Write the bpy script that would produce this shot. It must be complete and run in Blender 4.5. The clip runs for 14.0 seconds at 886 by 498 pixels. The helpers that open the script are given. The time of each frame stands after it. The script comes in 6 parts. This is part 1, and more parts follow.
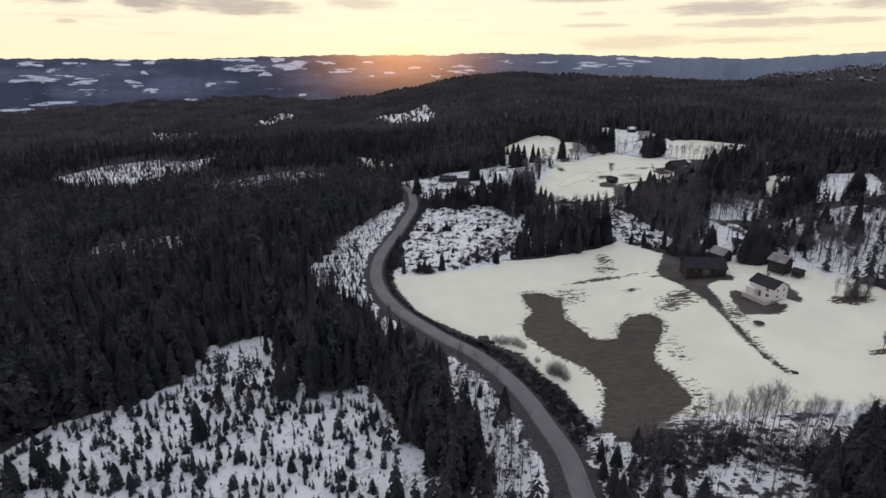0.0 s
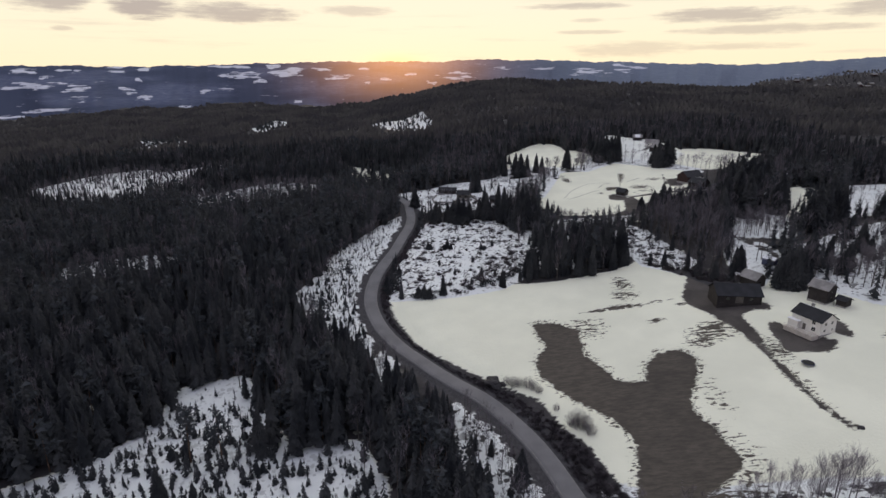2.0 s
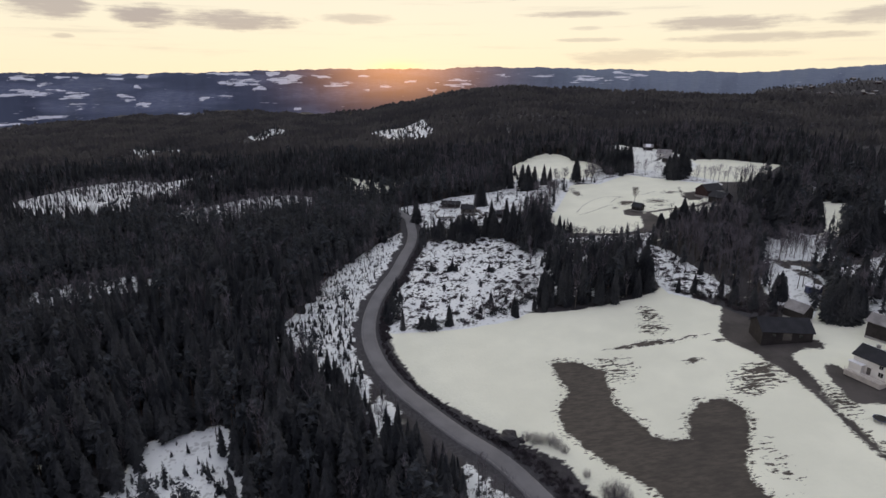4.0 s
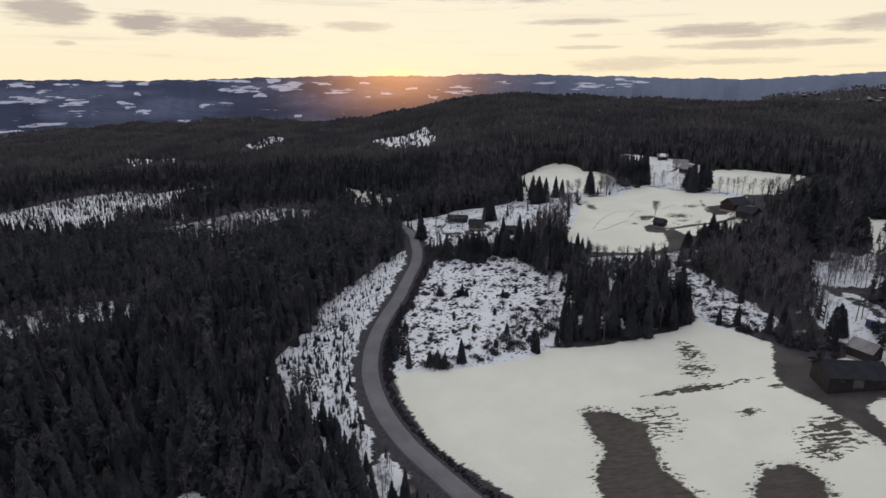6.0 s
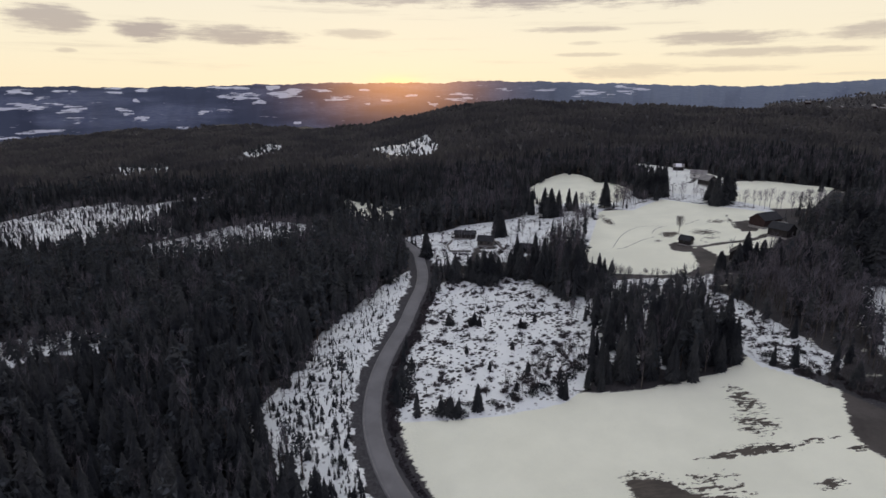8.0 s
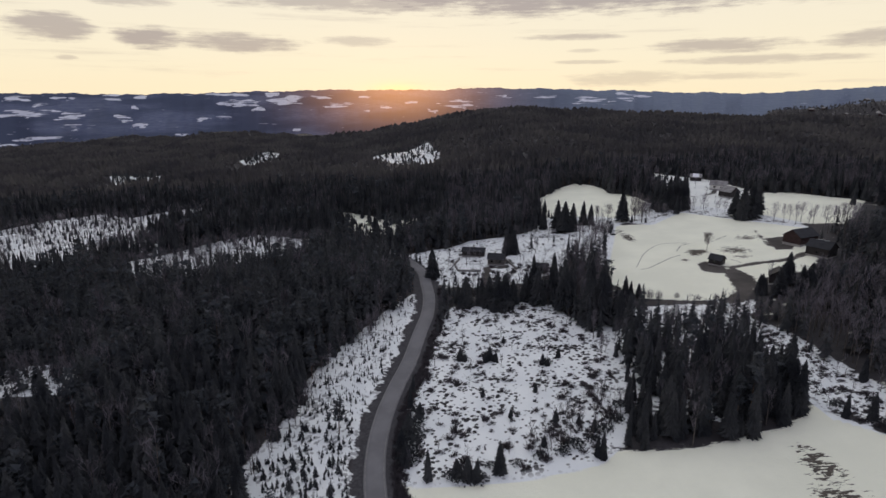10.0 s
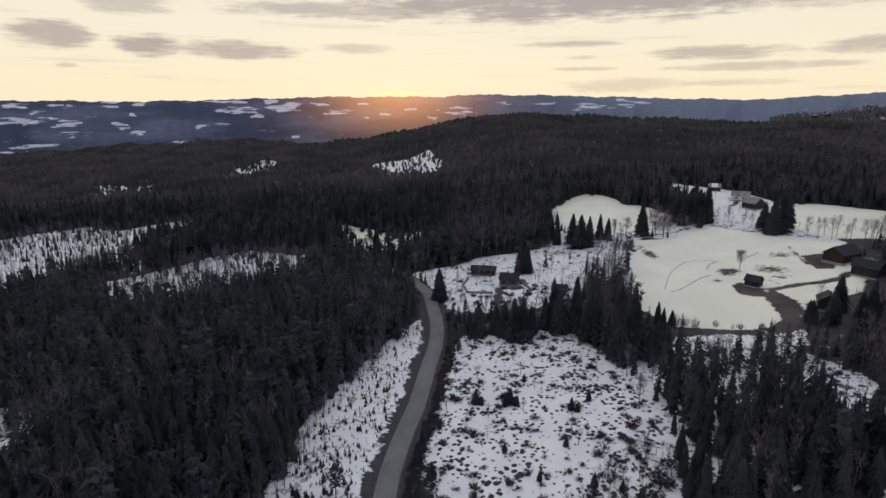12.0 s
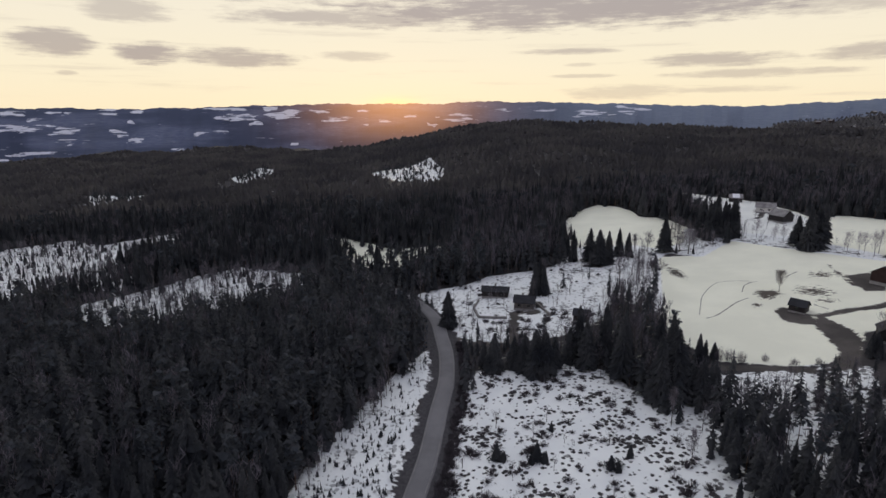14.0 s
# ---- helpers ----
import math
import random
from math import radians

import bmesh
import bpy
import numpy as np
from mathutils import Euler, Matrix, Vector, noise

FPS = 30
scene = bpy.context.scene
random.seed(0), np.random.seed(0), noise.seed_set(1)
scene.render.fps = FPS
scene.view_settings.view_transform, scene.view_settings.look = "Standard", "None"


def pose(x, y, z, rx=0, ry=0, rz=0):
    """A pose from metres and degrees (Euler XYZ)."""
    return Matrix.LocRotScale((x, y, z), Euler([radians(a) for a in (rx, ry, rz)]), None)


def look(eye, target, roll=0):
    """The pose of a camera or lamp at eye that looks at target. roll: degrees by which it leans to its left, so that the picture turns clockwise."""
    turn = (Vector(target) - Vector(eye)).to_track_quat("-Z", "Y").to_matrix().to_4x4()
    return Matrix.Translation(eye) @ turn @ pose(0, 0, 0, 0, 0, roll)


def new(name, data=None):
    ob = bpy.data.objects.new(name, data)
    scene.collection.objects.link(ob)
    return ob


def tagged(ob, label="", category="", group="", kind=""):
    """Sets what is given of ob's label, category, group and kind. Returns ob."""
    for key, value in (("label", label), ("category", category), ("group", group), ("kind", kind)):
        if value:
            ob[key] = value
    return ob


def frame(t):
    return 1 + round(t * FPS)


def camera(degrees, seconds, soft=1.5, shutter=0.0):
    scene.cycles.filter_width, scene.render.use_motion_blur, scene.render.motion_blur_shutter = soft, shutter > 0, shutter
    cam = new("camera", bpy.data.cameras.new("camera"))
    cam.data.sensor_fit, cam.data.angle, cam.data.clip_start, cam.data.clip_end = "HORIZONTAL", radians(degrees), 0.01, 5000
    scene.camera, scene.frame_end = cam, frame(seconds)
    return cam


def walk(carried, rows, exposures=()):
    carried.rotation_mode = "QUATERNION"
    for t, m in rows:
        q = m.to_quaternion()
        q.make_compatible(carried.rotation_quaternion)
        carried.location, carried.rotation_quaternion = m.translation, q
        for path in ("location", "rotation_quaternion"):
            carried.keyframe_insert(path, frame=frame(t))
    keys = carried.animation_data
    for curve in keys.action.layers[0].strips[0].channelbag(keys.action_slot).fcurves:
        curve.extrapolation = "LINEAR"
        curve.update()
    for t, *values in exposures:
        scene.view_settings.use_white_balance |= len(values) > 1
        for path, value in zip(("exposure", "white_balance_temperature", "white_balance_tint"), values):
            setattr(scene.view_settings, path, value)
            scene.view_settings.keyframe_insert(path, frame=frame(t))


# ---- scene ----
cam = camera(76.1, 14.0, 1.5)
METRES, EYE, TILT, LEAN, TURN = 180.0, 92.6, -17.6, 0.0, 0.0
ROWS = [
    (0.0, 0.0, 0.0, 0.0, -0.0, 0.0, 0.0),
    (0.5, -0.0028, 0.0331, 0.0099, -0.06, 0.16, 0.09),
    (1.0, -0.0055, 0.066, 0.0199, -0.14, 0.31, 0.13),
    (1.5, -0.0085, 0.0988, 0.0297, -0.24, 0.44, 0.19),
    (2.0, -0.0113, 0.1316, 0.0398, -0.35, 0.6, 0.21),
    (2.5, -0.0135, 0.1642, 0.0501, -0.39, 0.76, 0.21),
    (3.0, -0.0162, 0.1971, 0.0605, -0.43, 0.94, 0.21),
    (5.5, -0.0385, 0.3647, 0.1122, -0.34, 1.77, 0.15),
    (6.0, -0.0432, 0.3989, 0.1229, -0.35, 1.94, 0.18),
    (6.5, -0.0485, 0.4334, 0.1333, -0.33, 2.11, 0.15),
    (7.0, -0.0539, 0.4676, 0.1439, -0.35, 2.26, 0.18),
    (7.5, -0.0593, 0.5019, 0.1544, -0.39, 2.44, 0.17),
    (8.0, -0.0651, 0.5383, 0.1657, -0.41, 2.6, 0.16),
    (10.5, -0.0918, 0.7102, 0.2184, -0.5, 3.44, 0.17),
    (11.0, -0.0973, 0.7445, 0.2288, -0.53, 3.61, 0.19),
    (11.5, -0.1026, 0.7786, 0.2394, -0.55, 3.75, 0.24),
    (12.0, -0.1076, 0.8125, 0.25, -0.55, 3.91, 0.28),
    (12.5, -0.1134, 0.8463, 0.2603, -0.57, 4.08, 0.33),
    (13.0, -0.1181, 0.8803, 0.2709, -0.59, 4.25, 0.33),
    (13.5, -0.1231, 0.9141, 0.2815, -0.58, 4.4, 0.38),
    (14.0, -0.1282, 0.9474, 0.2918, -0.61, 4.58, 0.38),
]
walk(cam, [(t, pose(0, 0, EYE, TILT, LEAN, TURN) @ pose(METRES * x, METRES * y, METRES * z, 90 + pitch, roll, yaw)) for t, x, y, z, yaw, pitch, roll in ROWS], exposures=((0.0, 0.10), (5.0, 0.0), (14.0, -0.05)))

# ---- world and light ----
SUN_AZ, SUN_EL = -4.0, 3.0


class Net:
    """A small helper to write node trees."""

    def __init__(self, tree):
        self.tree = tree
        tree.nodes.clear()

    def node(self, kind, inputs=(), **props):
        n = self.tree.nodes.new(kind)
        for key, value in props.items():
            setattr(n, key, value)
        pairs = inputs.items() if isinstance(inputs, dict) else enumerate(inputs)
        for key, value in pairs:
            if value is None:
                continue
            if isinstance(value, bpy.types.NodeSocket):
                self.tree.links.new(value, n.inputs[key])
            else:
                n.inputs[key].default_value = value
        return n

    def math(self, op, a, b=None, c=None, clamp=False):
        return self.node("ShaderNodeMath", (a, b, c), operation=op, use_clamp=clamp).outputs[0]

    def mix(self, f, a, b, blend="MIX"):
        return self.node("ShaderNodeMix", {0: f, 6: a, 7: b}, data_type="RGBA", blend_type=blend).outputs[2]

    def ramp(self, v, lo, hi, a=0.0, b=1.0):
        return self.node("ShaderNodeMapRange", {0: v, 1: lo, 2: hi, 3: a, 4: b}, interpolation_type="SMOOTHSTEP").outputs[0]

    def noise(self, vec, scale, detail=3.0, rough=0.55):
        return self.node("ShaderNodeTexNoise", {"Vector": vec, "Scale": scale, "Detail": detail, "Roughness": rough}).outputs[0]

    def stretch(self, vec, s):
        return self.node("ShaderNodeVectorMath", (vec, s), operation="MULTIPLY").outputs[0]


def rgb(r, g, b):
    return (r, g, b, 1.0)


world = bpy.data.worlds.new("evening_sky")
scene.world = world
world.use_nodes = True
w = Net(world.node_tree)
way = w.node("ShaderNodeTexCoord").outputs["Generated"]
sx, sy, sz = w.node("ShaderNodeSeparateXYZ", (way,)).outputs
azim = w.math("MULTIPLY", w.math("ARCTAN2", sx, sy), 57.2958)
elev = w.math("MULTIPLY", w.math("ARCSINE", sz), 57.2958)
sky = w.node("ShaderNodeTexSky", sky_type="NISHITA", sun_disc=False, sun_elevation=radians(SUN_EL), sun_rotation=radians(SUN_AZ), air_density=1.0, dust_density=0.1, ozone_density=1.0)
# a thin bright layer of cloud from the horizon to the zenith, warmest round the sun
veil = w.node("ShaderNodeValToRGB", (w.math("DIVIDE", elev, 90.0, clamp=True),))
for place, colour in ((0.0, (0.95, 0.82, 0.58)), (0.05, (0.95, 0.84, 0.64)), (0.13, (0.91, 0.83, 0.69)), (0.32, (0.77, 0.79, 0.83)), (1.0, (0.72, 0.78, 0.90))):
    stop = veil.color_ramp.elements.new(place)
    stop.color = rgb(*colour)
veil.color_ramp.elements.remove(veil.color_ramp.elements[0])
veil.color_ramp.elements.remove(veil.color_ramp.elements[-1])
facing = w.math("COSINE", w.math("MULTIPLY", w.math("SUBTRACT", azim, SUN_AZ), 0.0174533))
away = w.ramp(facing, -0.3, 0.8, 0.55, 1.0)
cover = w.mix(1.0, veil.outputs[0], w.node("ShaderNodeCombineColor", (away, away, w.math("MULTIPLY_ADD", away, 0.7, 0.3))).outputs[0], "MULTIPLY")
# darker clouds: azimuth, elevation, half width, half height, weight
CLOUDS = [
    (-32.5, 6.0, 3.0, 1.15, 0.85), (-25.5, 5.55, 2.8, 0.9, 0.95), (-18.4, 5.4, 5.4, 0.75, 0.85), (-7.5, 5.8, 3.2, 0.45, 0.5),
    (-31.9, 3.7, 0.8, 0.2, 0.5), (12.3, 6.05, 4.4, 0.28, 0.7), (25.3, 4.95, 5.6, 0.6, 0.75), (36.0, 5.0, 3.2, 0.65, 0.7),
    (13.9, 4.85, 1.6, 0.2, 0.4), (28.2, 3.7, 6.8, 0.36, 0.55), (14.6, 3.83, 2.8, 0.18, 0.45), (17.7, 2.3, 5.0, 0.65, 0.4), (26.8, 2.4, 4.7, 0.3, 0.4),
    (15.0, 9.9, 25.0, 1.9, 1.0), (-6.0, 9.1, 14.0, 0.8, 0.75), (-27.0, 8.9, 3.4, 1.0, 0.6), (36.0, 9.3, 12.0, 1.3, 0.6), (-8.0, 12.8, 30.0, 2.2, 0.8),
]
flat = w.node("ShaderNodeCombineXYZ", (azim, w.math("MULTIPLY", elev, 4.5), 0.0)).outputs[0]
ragged = w.math("ADD", w.math("SUBTRACT", w.noise(flat, 0.2, 6.0, 0.68), 0.5), w.math("MULTIPLY", w.math("SUBTRACT", w.noise(w.stretch(flat, (0.5, 1.4, 1.0)), 0.6, 4.0, 0.6), 0.5), 0.5))
shade = 0.0
for a, e, ra, re, weight in CLOUDS:
    u = w.math("DIVIDE", w.math("SUBTRACT", azim, a), ra)
    v = w.math("DIVIDE", w.math("SUBTRACT", elev, e), re)
    d = w.math("ADD", w.math("ADD", w.math("MULTIPLY", u, u), w.math("MULTIPLY", v, v)), w.math("MULTIPLY", ragged, 3.6))
    shade = w.math("MAXIMUM", shade, w.ramp(d, 1.55, 0.05, 0.0, weight))
wisps = w.ramp(w.noise(w.stretch(flat, (0.4, 1.5, 1.0)), 0.13, 7.0, 0.65), 0.52, 0.76, 0.0, 0.38)
shade = w.math("MAXIMUM", shade, wisps)
cloud_colour = w.mix(w.math("DIVIDE", elev, 40.0, clamp=True), rgb(0.44, 0.355, 0.325), rgb(0.45, 0.46, 0.49))
cover = w.mix(shade, cover, cloud_colour)
du = w.math("DIVIDE", w.math("SUBTRACT", azim, SUN_AZ), 2.4)
dv = w.math("DIVIDE", w.math("SUBTRACT", elev, 1.3), 0.65)
glow = w.math("POWER", 2.718, w.math("MULTIPLY", w.math("ADD", w.math("MULTIPLY", du, du), w.math("MULTIPLY", dv, dv)), -1.0))
cover = w.mix(glow, cover, rgb(1.35, 0.93, 0.48))
low = w.node("ShaderNodeBackground", {0: sky.outputs[0], 1: 0.012}).outputs[0]
high = w.node("ShaderNodeBackground", {0: cover, 1: 1.0}).outputs[0]
w.node("ShaderNodeOutputWorld", (w.node("ShaderNodeAddShader", (low, high)).outputs[0],))

sun = new("sun", bpy.data.lights.new("sun", "SUN"))
sun.data.energy, sun.data.angle, sun.data.color = 0.5, radians(10), (1.0, 0.74, 0.46)
sun.matrix_world = look((0, 0, 0), (-math.sin(radians(SUN_AZ)), -math.cos(radians(SUN_AZ)), -math.tan(radians(SUN_EL + 3))))

# ---- materials ----


def surface(name, base, rough=0.8, spread=0.25, scale=0.6, fine=6.0, bump=0.3, tint=None, metal=0.0, spec=0.3, thin=0.0):
    """A surface with broad and fine variation in its colour, and relief."""
    mat = bpy.data.materials.new(name)
    mat.use_nodes = True
    n = Net(mat.node_tree)
    pos = n.node("ShaderNodeNewGeometry").outputs["Position"]
    broad, small = n.noise(pos, scale, 4.0), n.noise(pos, fine, 3.0)
    dark = rgb(*[c * (1 - spread) for c in base])
    light = rgb(*[min(c * (1 + spread), 0.95) for c in (tint or base)])
    col = n.mix(n.ramp(broad, 0.3, 0.7), dark, light)
    col = n.mix(n.math("MULTIPLY", n.ramp(small, 0.35, 0.7), 0.35), col, rgb(*[c * (1 - 1.6 * spread) if spread < 0.6 else c * 0.2 for c in base]))
    height = n.node("ShaderNodeBump", {"Strength": bump, "Distance": 0.05, "Height": small}).outputs[0]
    bsdf = n.node("ShaderNodeBsdfPrincipled", {"Base Color": col, "Roughness": rough, "Metallic": metal, "Specular IOR Level": spec, "Normal": height})
    skin = bsdf.outputs[0]
    if thin:
        through_light = n.node("ShaderNodeBsdfTranslucent", {"Color": col}).outputs[0]
        skin = n.node("ShaderNodeMixShader", (thin, skin, through_light)).outputs[0]
    n.node("ShaderNodeOutputMaterial", (skin,))
    return mat


NEEDLES = surface("spruce_needles", (0.064, 0.071, 0.083), 0.85, 0.32, 0.10, 1.2, 0.0, (0.084, 0.087, 0.091), spec=0.08, thin=0.45)
# paler grey needles for distant woods: the haze is put into their colour
HAZED_NEEDLES = surface("hazed_needles", (0.122, 0.121, 0.130), 0.85, 0.22, 0.012, 0.1, 0.0, (0.155, 0.146, 0.140), spec=0.05, thin=0.45)
PINE = surface("pine_needles", (0.072, 0.082, 0.098), 0.85, 0.2, 0.3, 3.0, 0.0, (0.088, 0.095, 0.106), spec=0.08, thin=0.45)
BARK = surface("bark", (0.10, 0.088, 0.08), 0.9, 0.4, 1.2, 9.0, 0.4)
PINE_BARK = surface("pine_bark", (0.13, 0.085, 0.06), 0.9, 0.4, 0.7, 8.0, 0.4)
TWIG = surface("bare_twigs", (0.165, 0.150, 0.168), 0.9, 0.35, 0.4, 4.0, 0.0)
BIRCH_TWIG = surface("birch_twigs", (0.31, 0.285, 0.315), 0.9, 0.25, 0.4, 4.0, 0.0)
WOODLAND = surface("brown_twigs", (0.146, 0.134, 0.154), 0.9, 0.35, 0.25, 3.0, 0.0)
FROSTED = surface("pale_twigs", (0.33, 0.31, 0.29), 0.9, 0.25, 0.4, 4.0, 0.0)
SHRUB = surface("brown_shrub", (0.088, 0.078, 0.086), 0.9, 0.4, 0.5, 5.0, 0.0)
ASPHALT = surface("asphalt", (0.150, 0.147, 0.156), 0.75, 0.16, 0.12, 12.0, 0.2)
LINE = surface("worn_line", (0.21, 0.205, 0.20), 0.8, 0.3, 0.8, 9.0, 0.1)
WHITE = surface("white_boards", (0.74, 0.72, 0.68), 0.6, 0.06, 0.3, 7.0, 0.15)
BROWN = surface("brown_boards", (0.032, 0.028, 0.028), 0.8, 0.3, 0.5, 8.0, 0.3)
RED = surface("dark_red_boards", (0.040, 0.021, 0.021), 0.75, 0.25, 0.5, 8.0, 0.3)
BLUE_BOARD = surface("blue_boards", (0.070, 0.075, 0.115), 0.8, 0.25, 0.5, 8.0, 0.3)
GREY_BOARD = surface("weathered_boards", (0.12, 0.11, 0.10), 0.85, 0.3, 0.6, 8.0, 0.3)
BLACK_ROOF = surface("black_roof", (0.020, 0.021, 0.027), 0.75, 0.3, 0.4, 9.0, 0.3)
PALE_ROOF = surface("grey_roof", (0.24, 0.23, 0.23), 0.7, 0.25, 0.4, 8.0, 0.3)
SNOW_PLAIN = surface("roof_snow", (0.78, 0.79, 0.82), 0.7, 0.05, 0.6, 5.0, 0.3)
DARK_STONE = surface("dark_stone", (0.040, 0.038, 0.042), 0.85, 0.4, 0.5, 5.0, 0.6)
STONE = surface("stone", (0.22, 0.21, 0.20), 0.85, 0.3, 0.8, 7.0, 0.5)
CONCRETE = surface("concrete", (0.30, 0.29, 0.28), 0.85, 0.15, 0.5, 8.0, 0.2)
DECK = surface("deck_boards", (0.50, 0.46, 0.42), 0.8, 0.2, 0.6, 9.0, 0.2)
BLUE = surface("blue_paint", (0.04, 0.05, 0.11), 0.4, 0.15, 0.5, 6.0, 0.0)
SILVER = surface("silver_paint", (0.36, 0.37, 0.40), 0.35, 0.1, 0.5, 6.0, 0.0, metal=0.3)
RUBBER = surface("rubber", (0.02, 0.02, 0.02), 0.8, 0.2, 0.5, 6.0, 0.0)
GLASS = surface("window_glass", (0.015, 0.017, 0.02), 0.08, 0.2, 0.4, 1.0, 0.0, spec=0.6)


def ground_material():
    mat = bpy.data.materials.new("snowy_ground")
    mat.use_nodes = True
    n = Net(mat.node_tree)
    pos = n.node("ShaderNodeNewGeometry").outputs["Position"]

    def attr(name):
        return n.node("ShaderNodeAttribute", attribute_name=name).outputs["Fac"]

    snow, grass, gravel, rough, dirty, verge = [attr(a) for a in ("snow", "grass", "gravel", "rough", "dirty", "verge")]
    lumps = n.noise(pos, 0.09, 5.0, 0.6)
    streak = n.noise(n.node("ShaderNodeMapping", {"Vector": pos, "Rotation": (0, 0, radians(14)), "Scale": (0.32, 1.05, 0.6)}).outputs[0], 1.05, 5.0, 0.62)
    grain = n.noise(pos, 1.1, 4.0, 0.6)
    fine = n.noise(pos, 6.0, 2.0)
    # what lies under the snow
    floor = n.mix(n.ramp(lumps, 0.35, 0.65), rgb(0.040, 0.037, 0.040), rgb(0.060, 0.055, 0.058))
    floor = n.mix(n.math("MULTIPLY", n.ramp(grain, 0.4, 0.7), 0.5), floor, rgb(0.026, 0.028, 0.026))
    straw = n.mix(n.ramp(streak, 0.3, 0.7), rgb(0.066, 0.058, 0.050), rgb(0.104, 0.091, 0.077))
    straw = n.mix(n.math("MULTIPLY", n.ramp(lumps, 0.45, 0.7), 0.6), straw, rgb(0.055, 0.049, 0.044))
    stones = n.mix(n.ramp(lumps, 0.35, 0.65), rgb(0.058, 0.052, 0.049), rgb(0.098, 0.088, 0.082))
    stones = n.mix(n.math("MULTIPLY", n.ramp(fine, 0.35, 0.7), 0.4), stones, rgb(0.050, 0.046, 0.045))
    edge = n.math("ADD", n.math("MULTIPLY", n.math("SUBTRACT", grain, 0.5), 2.2), n.math("MULTIPLY", n.math("SUBTRACT", fine, 0.5), 0.8))
    under = n.mix(n.ramp(n.math("ADD", grass, edge), -0.6, 0.6), floor, straw)
    under = n.mix(n.ramp(n.math("ADD", gravel, edge), -0.5, 0.5), under, stones)
    weeds = n.mix(n.ramp(grain, 0.3, 0.7), rgb(0.040, 0.039, 0.043), rgb(0.070, 0.067, 0.072))
    under = n.mix(n.ramp(n.math("ADD", verge, edge), -0.5, 0.5), under, weeds)
    # the snow's outline: frayed in long streaks, broken over brush and stumps
    fray = n.math("MULTIPLY", n.math("SUBTRACT", streak, 0.5), 9.0)
    waver = n.math("MULTIPLY", n.math("SUBTRACT", n.noise(pos, 0.2, 4.0, 0.6), 0.5), n.ramp(rough, 0.0, 0.5, 2.8, 9.0))
    cut = n.math("ADD", n.math("ADD", n.math("ADD", snow, waver), n.math("MULTIPLY", edge, 0.45)), n.math("MULTIPLY", fray, n.ramp(dirty, 0.0, 1.0, 0.45, 1.0)))
    white = n.ramp(cut, -0.35, 0.35)
    dots = n.node("ShaderNodeTexVoronoi", {"Vector": pos, "Scale": 0.62, "Randomness": 1.0}).outputs["Distance"]
    dots = n.math("ADD", dots, n.math("MULTIPLY", n.math("SUBTRACT", n.noise(pos, 2.4, 3.0, 0.6), 0.5), 0.55))
    thick = n.math("MULTIPLY", n.math("SUBTRACT", n.noise(pos, 0.14, 4.0, 0.6), 0.5), 1.7)
    clods = n.ramp(n.math("SUBTRACT", dots, thick), 0.24, 0.34)
    white = n.math("MULTIPLY", white, n.math("SUBTRACT", 1.0, n.math("MULTIPLY", rough, n.math("SUBTRACT", 1.0, clods))))
    melt = n.math("MULTIPLY", n.ramp(n.math("ADD", n.math("ADD", streak, n.math("MULTIPLY", n.math("SUBTRACT", grain, 0.5), 0.30)), n.math("MULTIPLY", dirty, 0.35)), 0.65, 0.70), n.ramp(dirty, 0.0, 0.15))
    white = n.math("MULTIPLY", white, n.math("SUBTRACT", 1.0, melt))
    gaps = n.ramp(n.noise(pos, 0.16, 4.0, 0.6), 0.64, 0.70, 0.0, 0.55)
    near_only = n.ramp(n.math("MAXIMUM", grass, n.math("MAXIMUM", gravel, verge)), -6.0, -1.0, 1.0, 0.0)
    white = n.math("MAXIMUM", white, n.math("MULTIPLY", gaps, near_only))
    clean = n.mix(n.ramp(n.noise(pos, 0.05, 4.0), 0.35, 0.7), rgb(0.755, 0.757, 0.625), rgb(0.835, 0.835, 0.69))
    clean = n.mix(n.math("MULTIPLY", n.ramp(fine, 0.5, 0.8), 0.25), clean, rgb(0.60, 0.60, 0.60))
    # warm skylight is put into the field crust's colour; loose brush snow stays whiter
    loose = n.mix(n.ramp(n.noise(pos, 0.08, 4.0), 0.35, 0.7), rgb(0.71, 0.735, 0.74), rgb(0.80, 0.82, 0.81))
    clean = n.mix(n.ramp(rough, 0.0, 0.12), clean, loose)
    col = n.mix(white, under, clean)
    relief = n.math("ADD", n.math("MULTIPLY", white, 0.5), n.math("ADD", n.math("MULTIPLY", grain, 0.5), n.math("MULTIPLY", lumps, 0.8)))
    bumped = n.node("ShaderNodeBump", {"Strength": 0.5, "Distance": 0.4, "Height": relief}).outputs[0]
    bsdf = n.node("ShaderNodeBsdfPrincipled", {"Base Color": col, "Roughness": n.ramp(white, 0, 1, 0.95, 0.7), "Specular IOR Level": 0.2, "Normal": bumped})
    n.node("ShaderNodeOutputMaterial", (bsdf.outputs[0],))
    return mat


GROUND = ground_material()


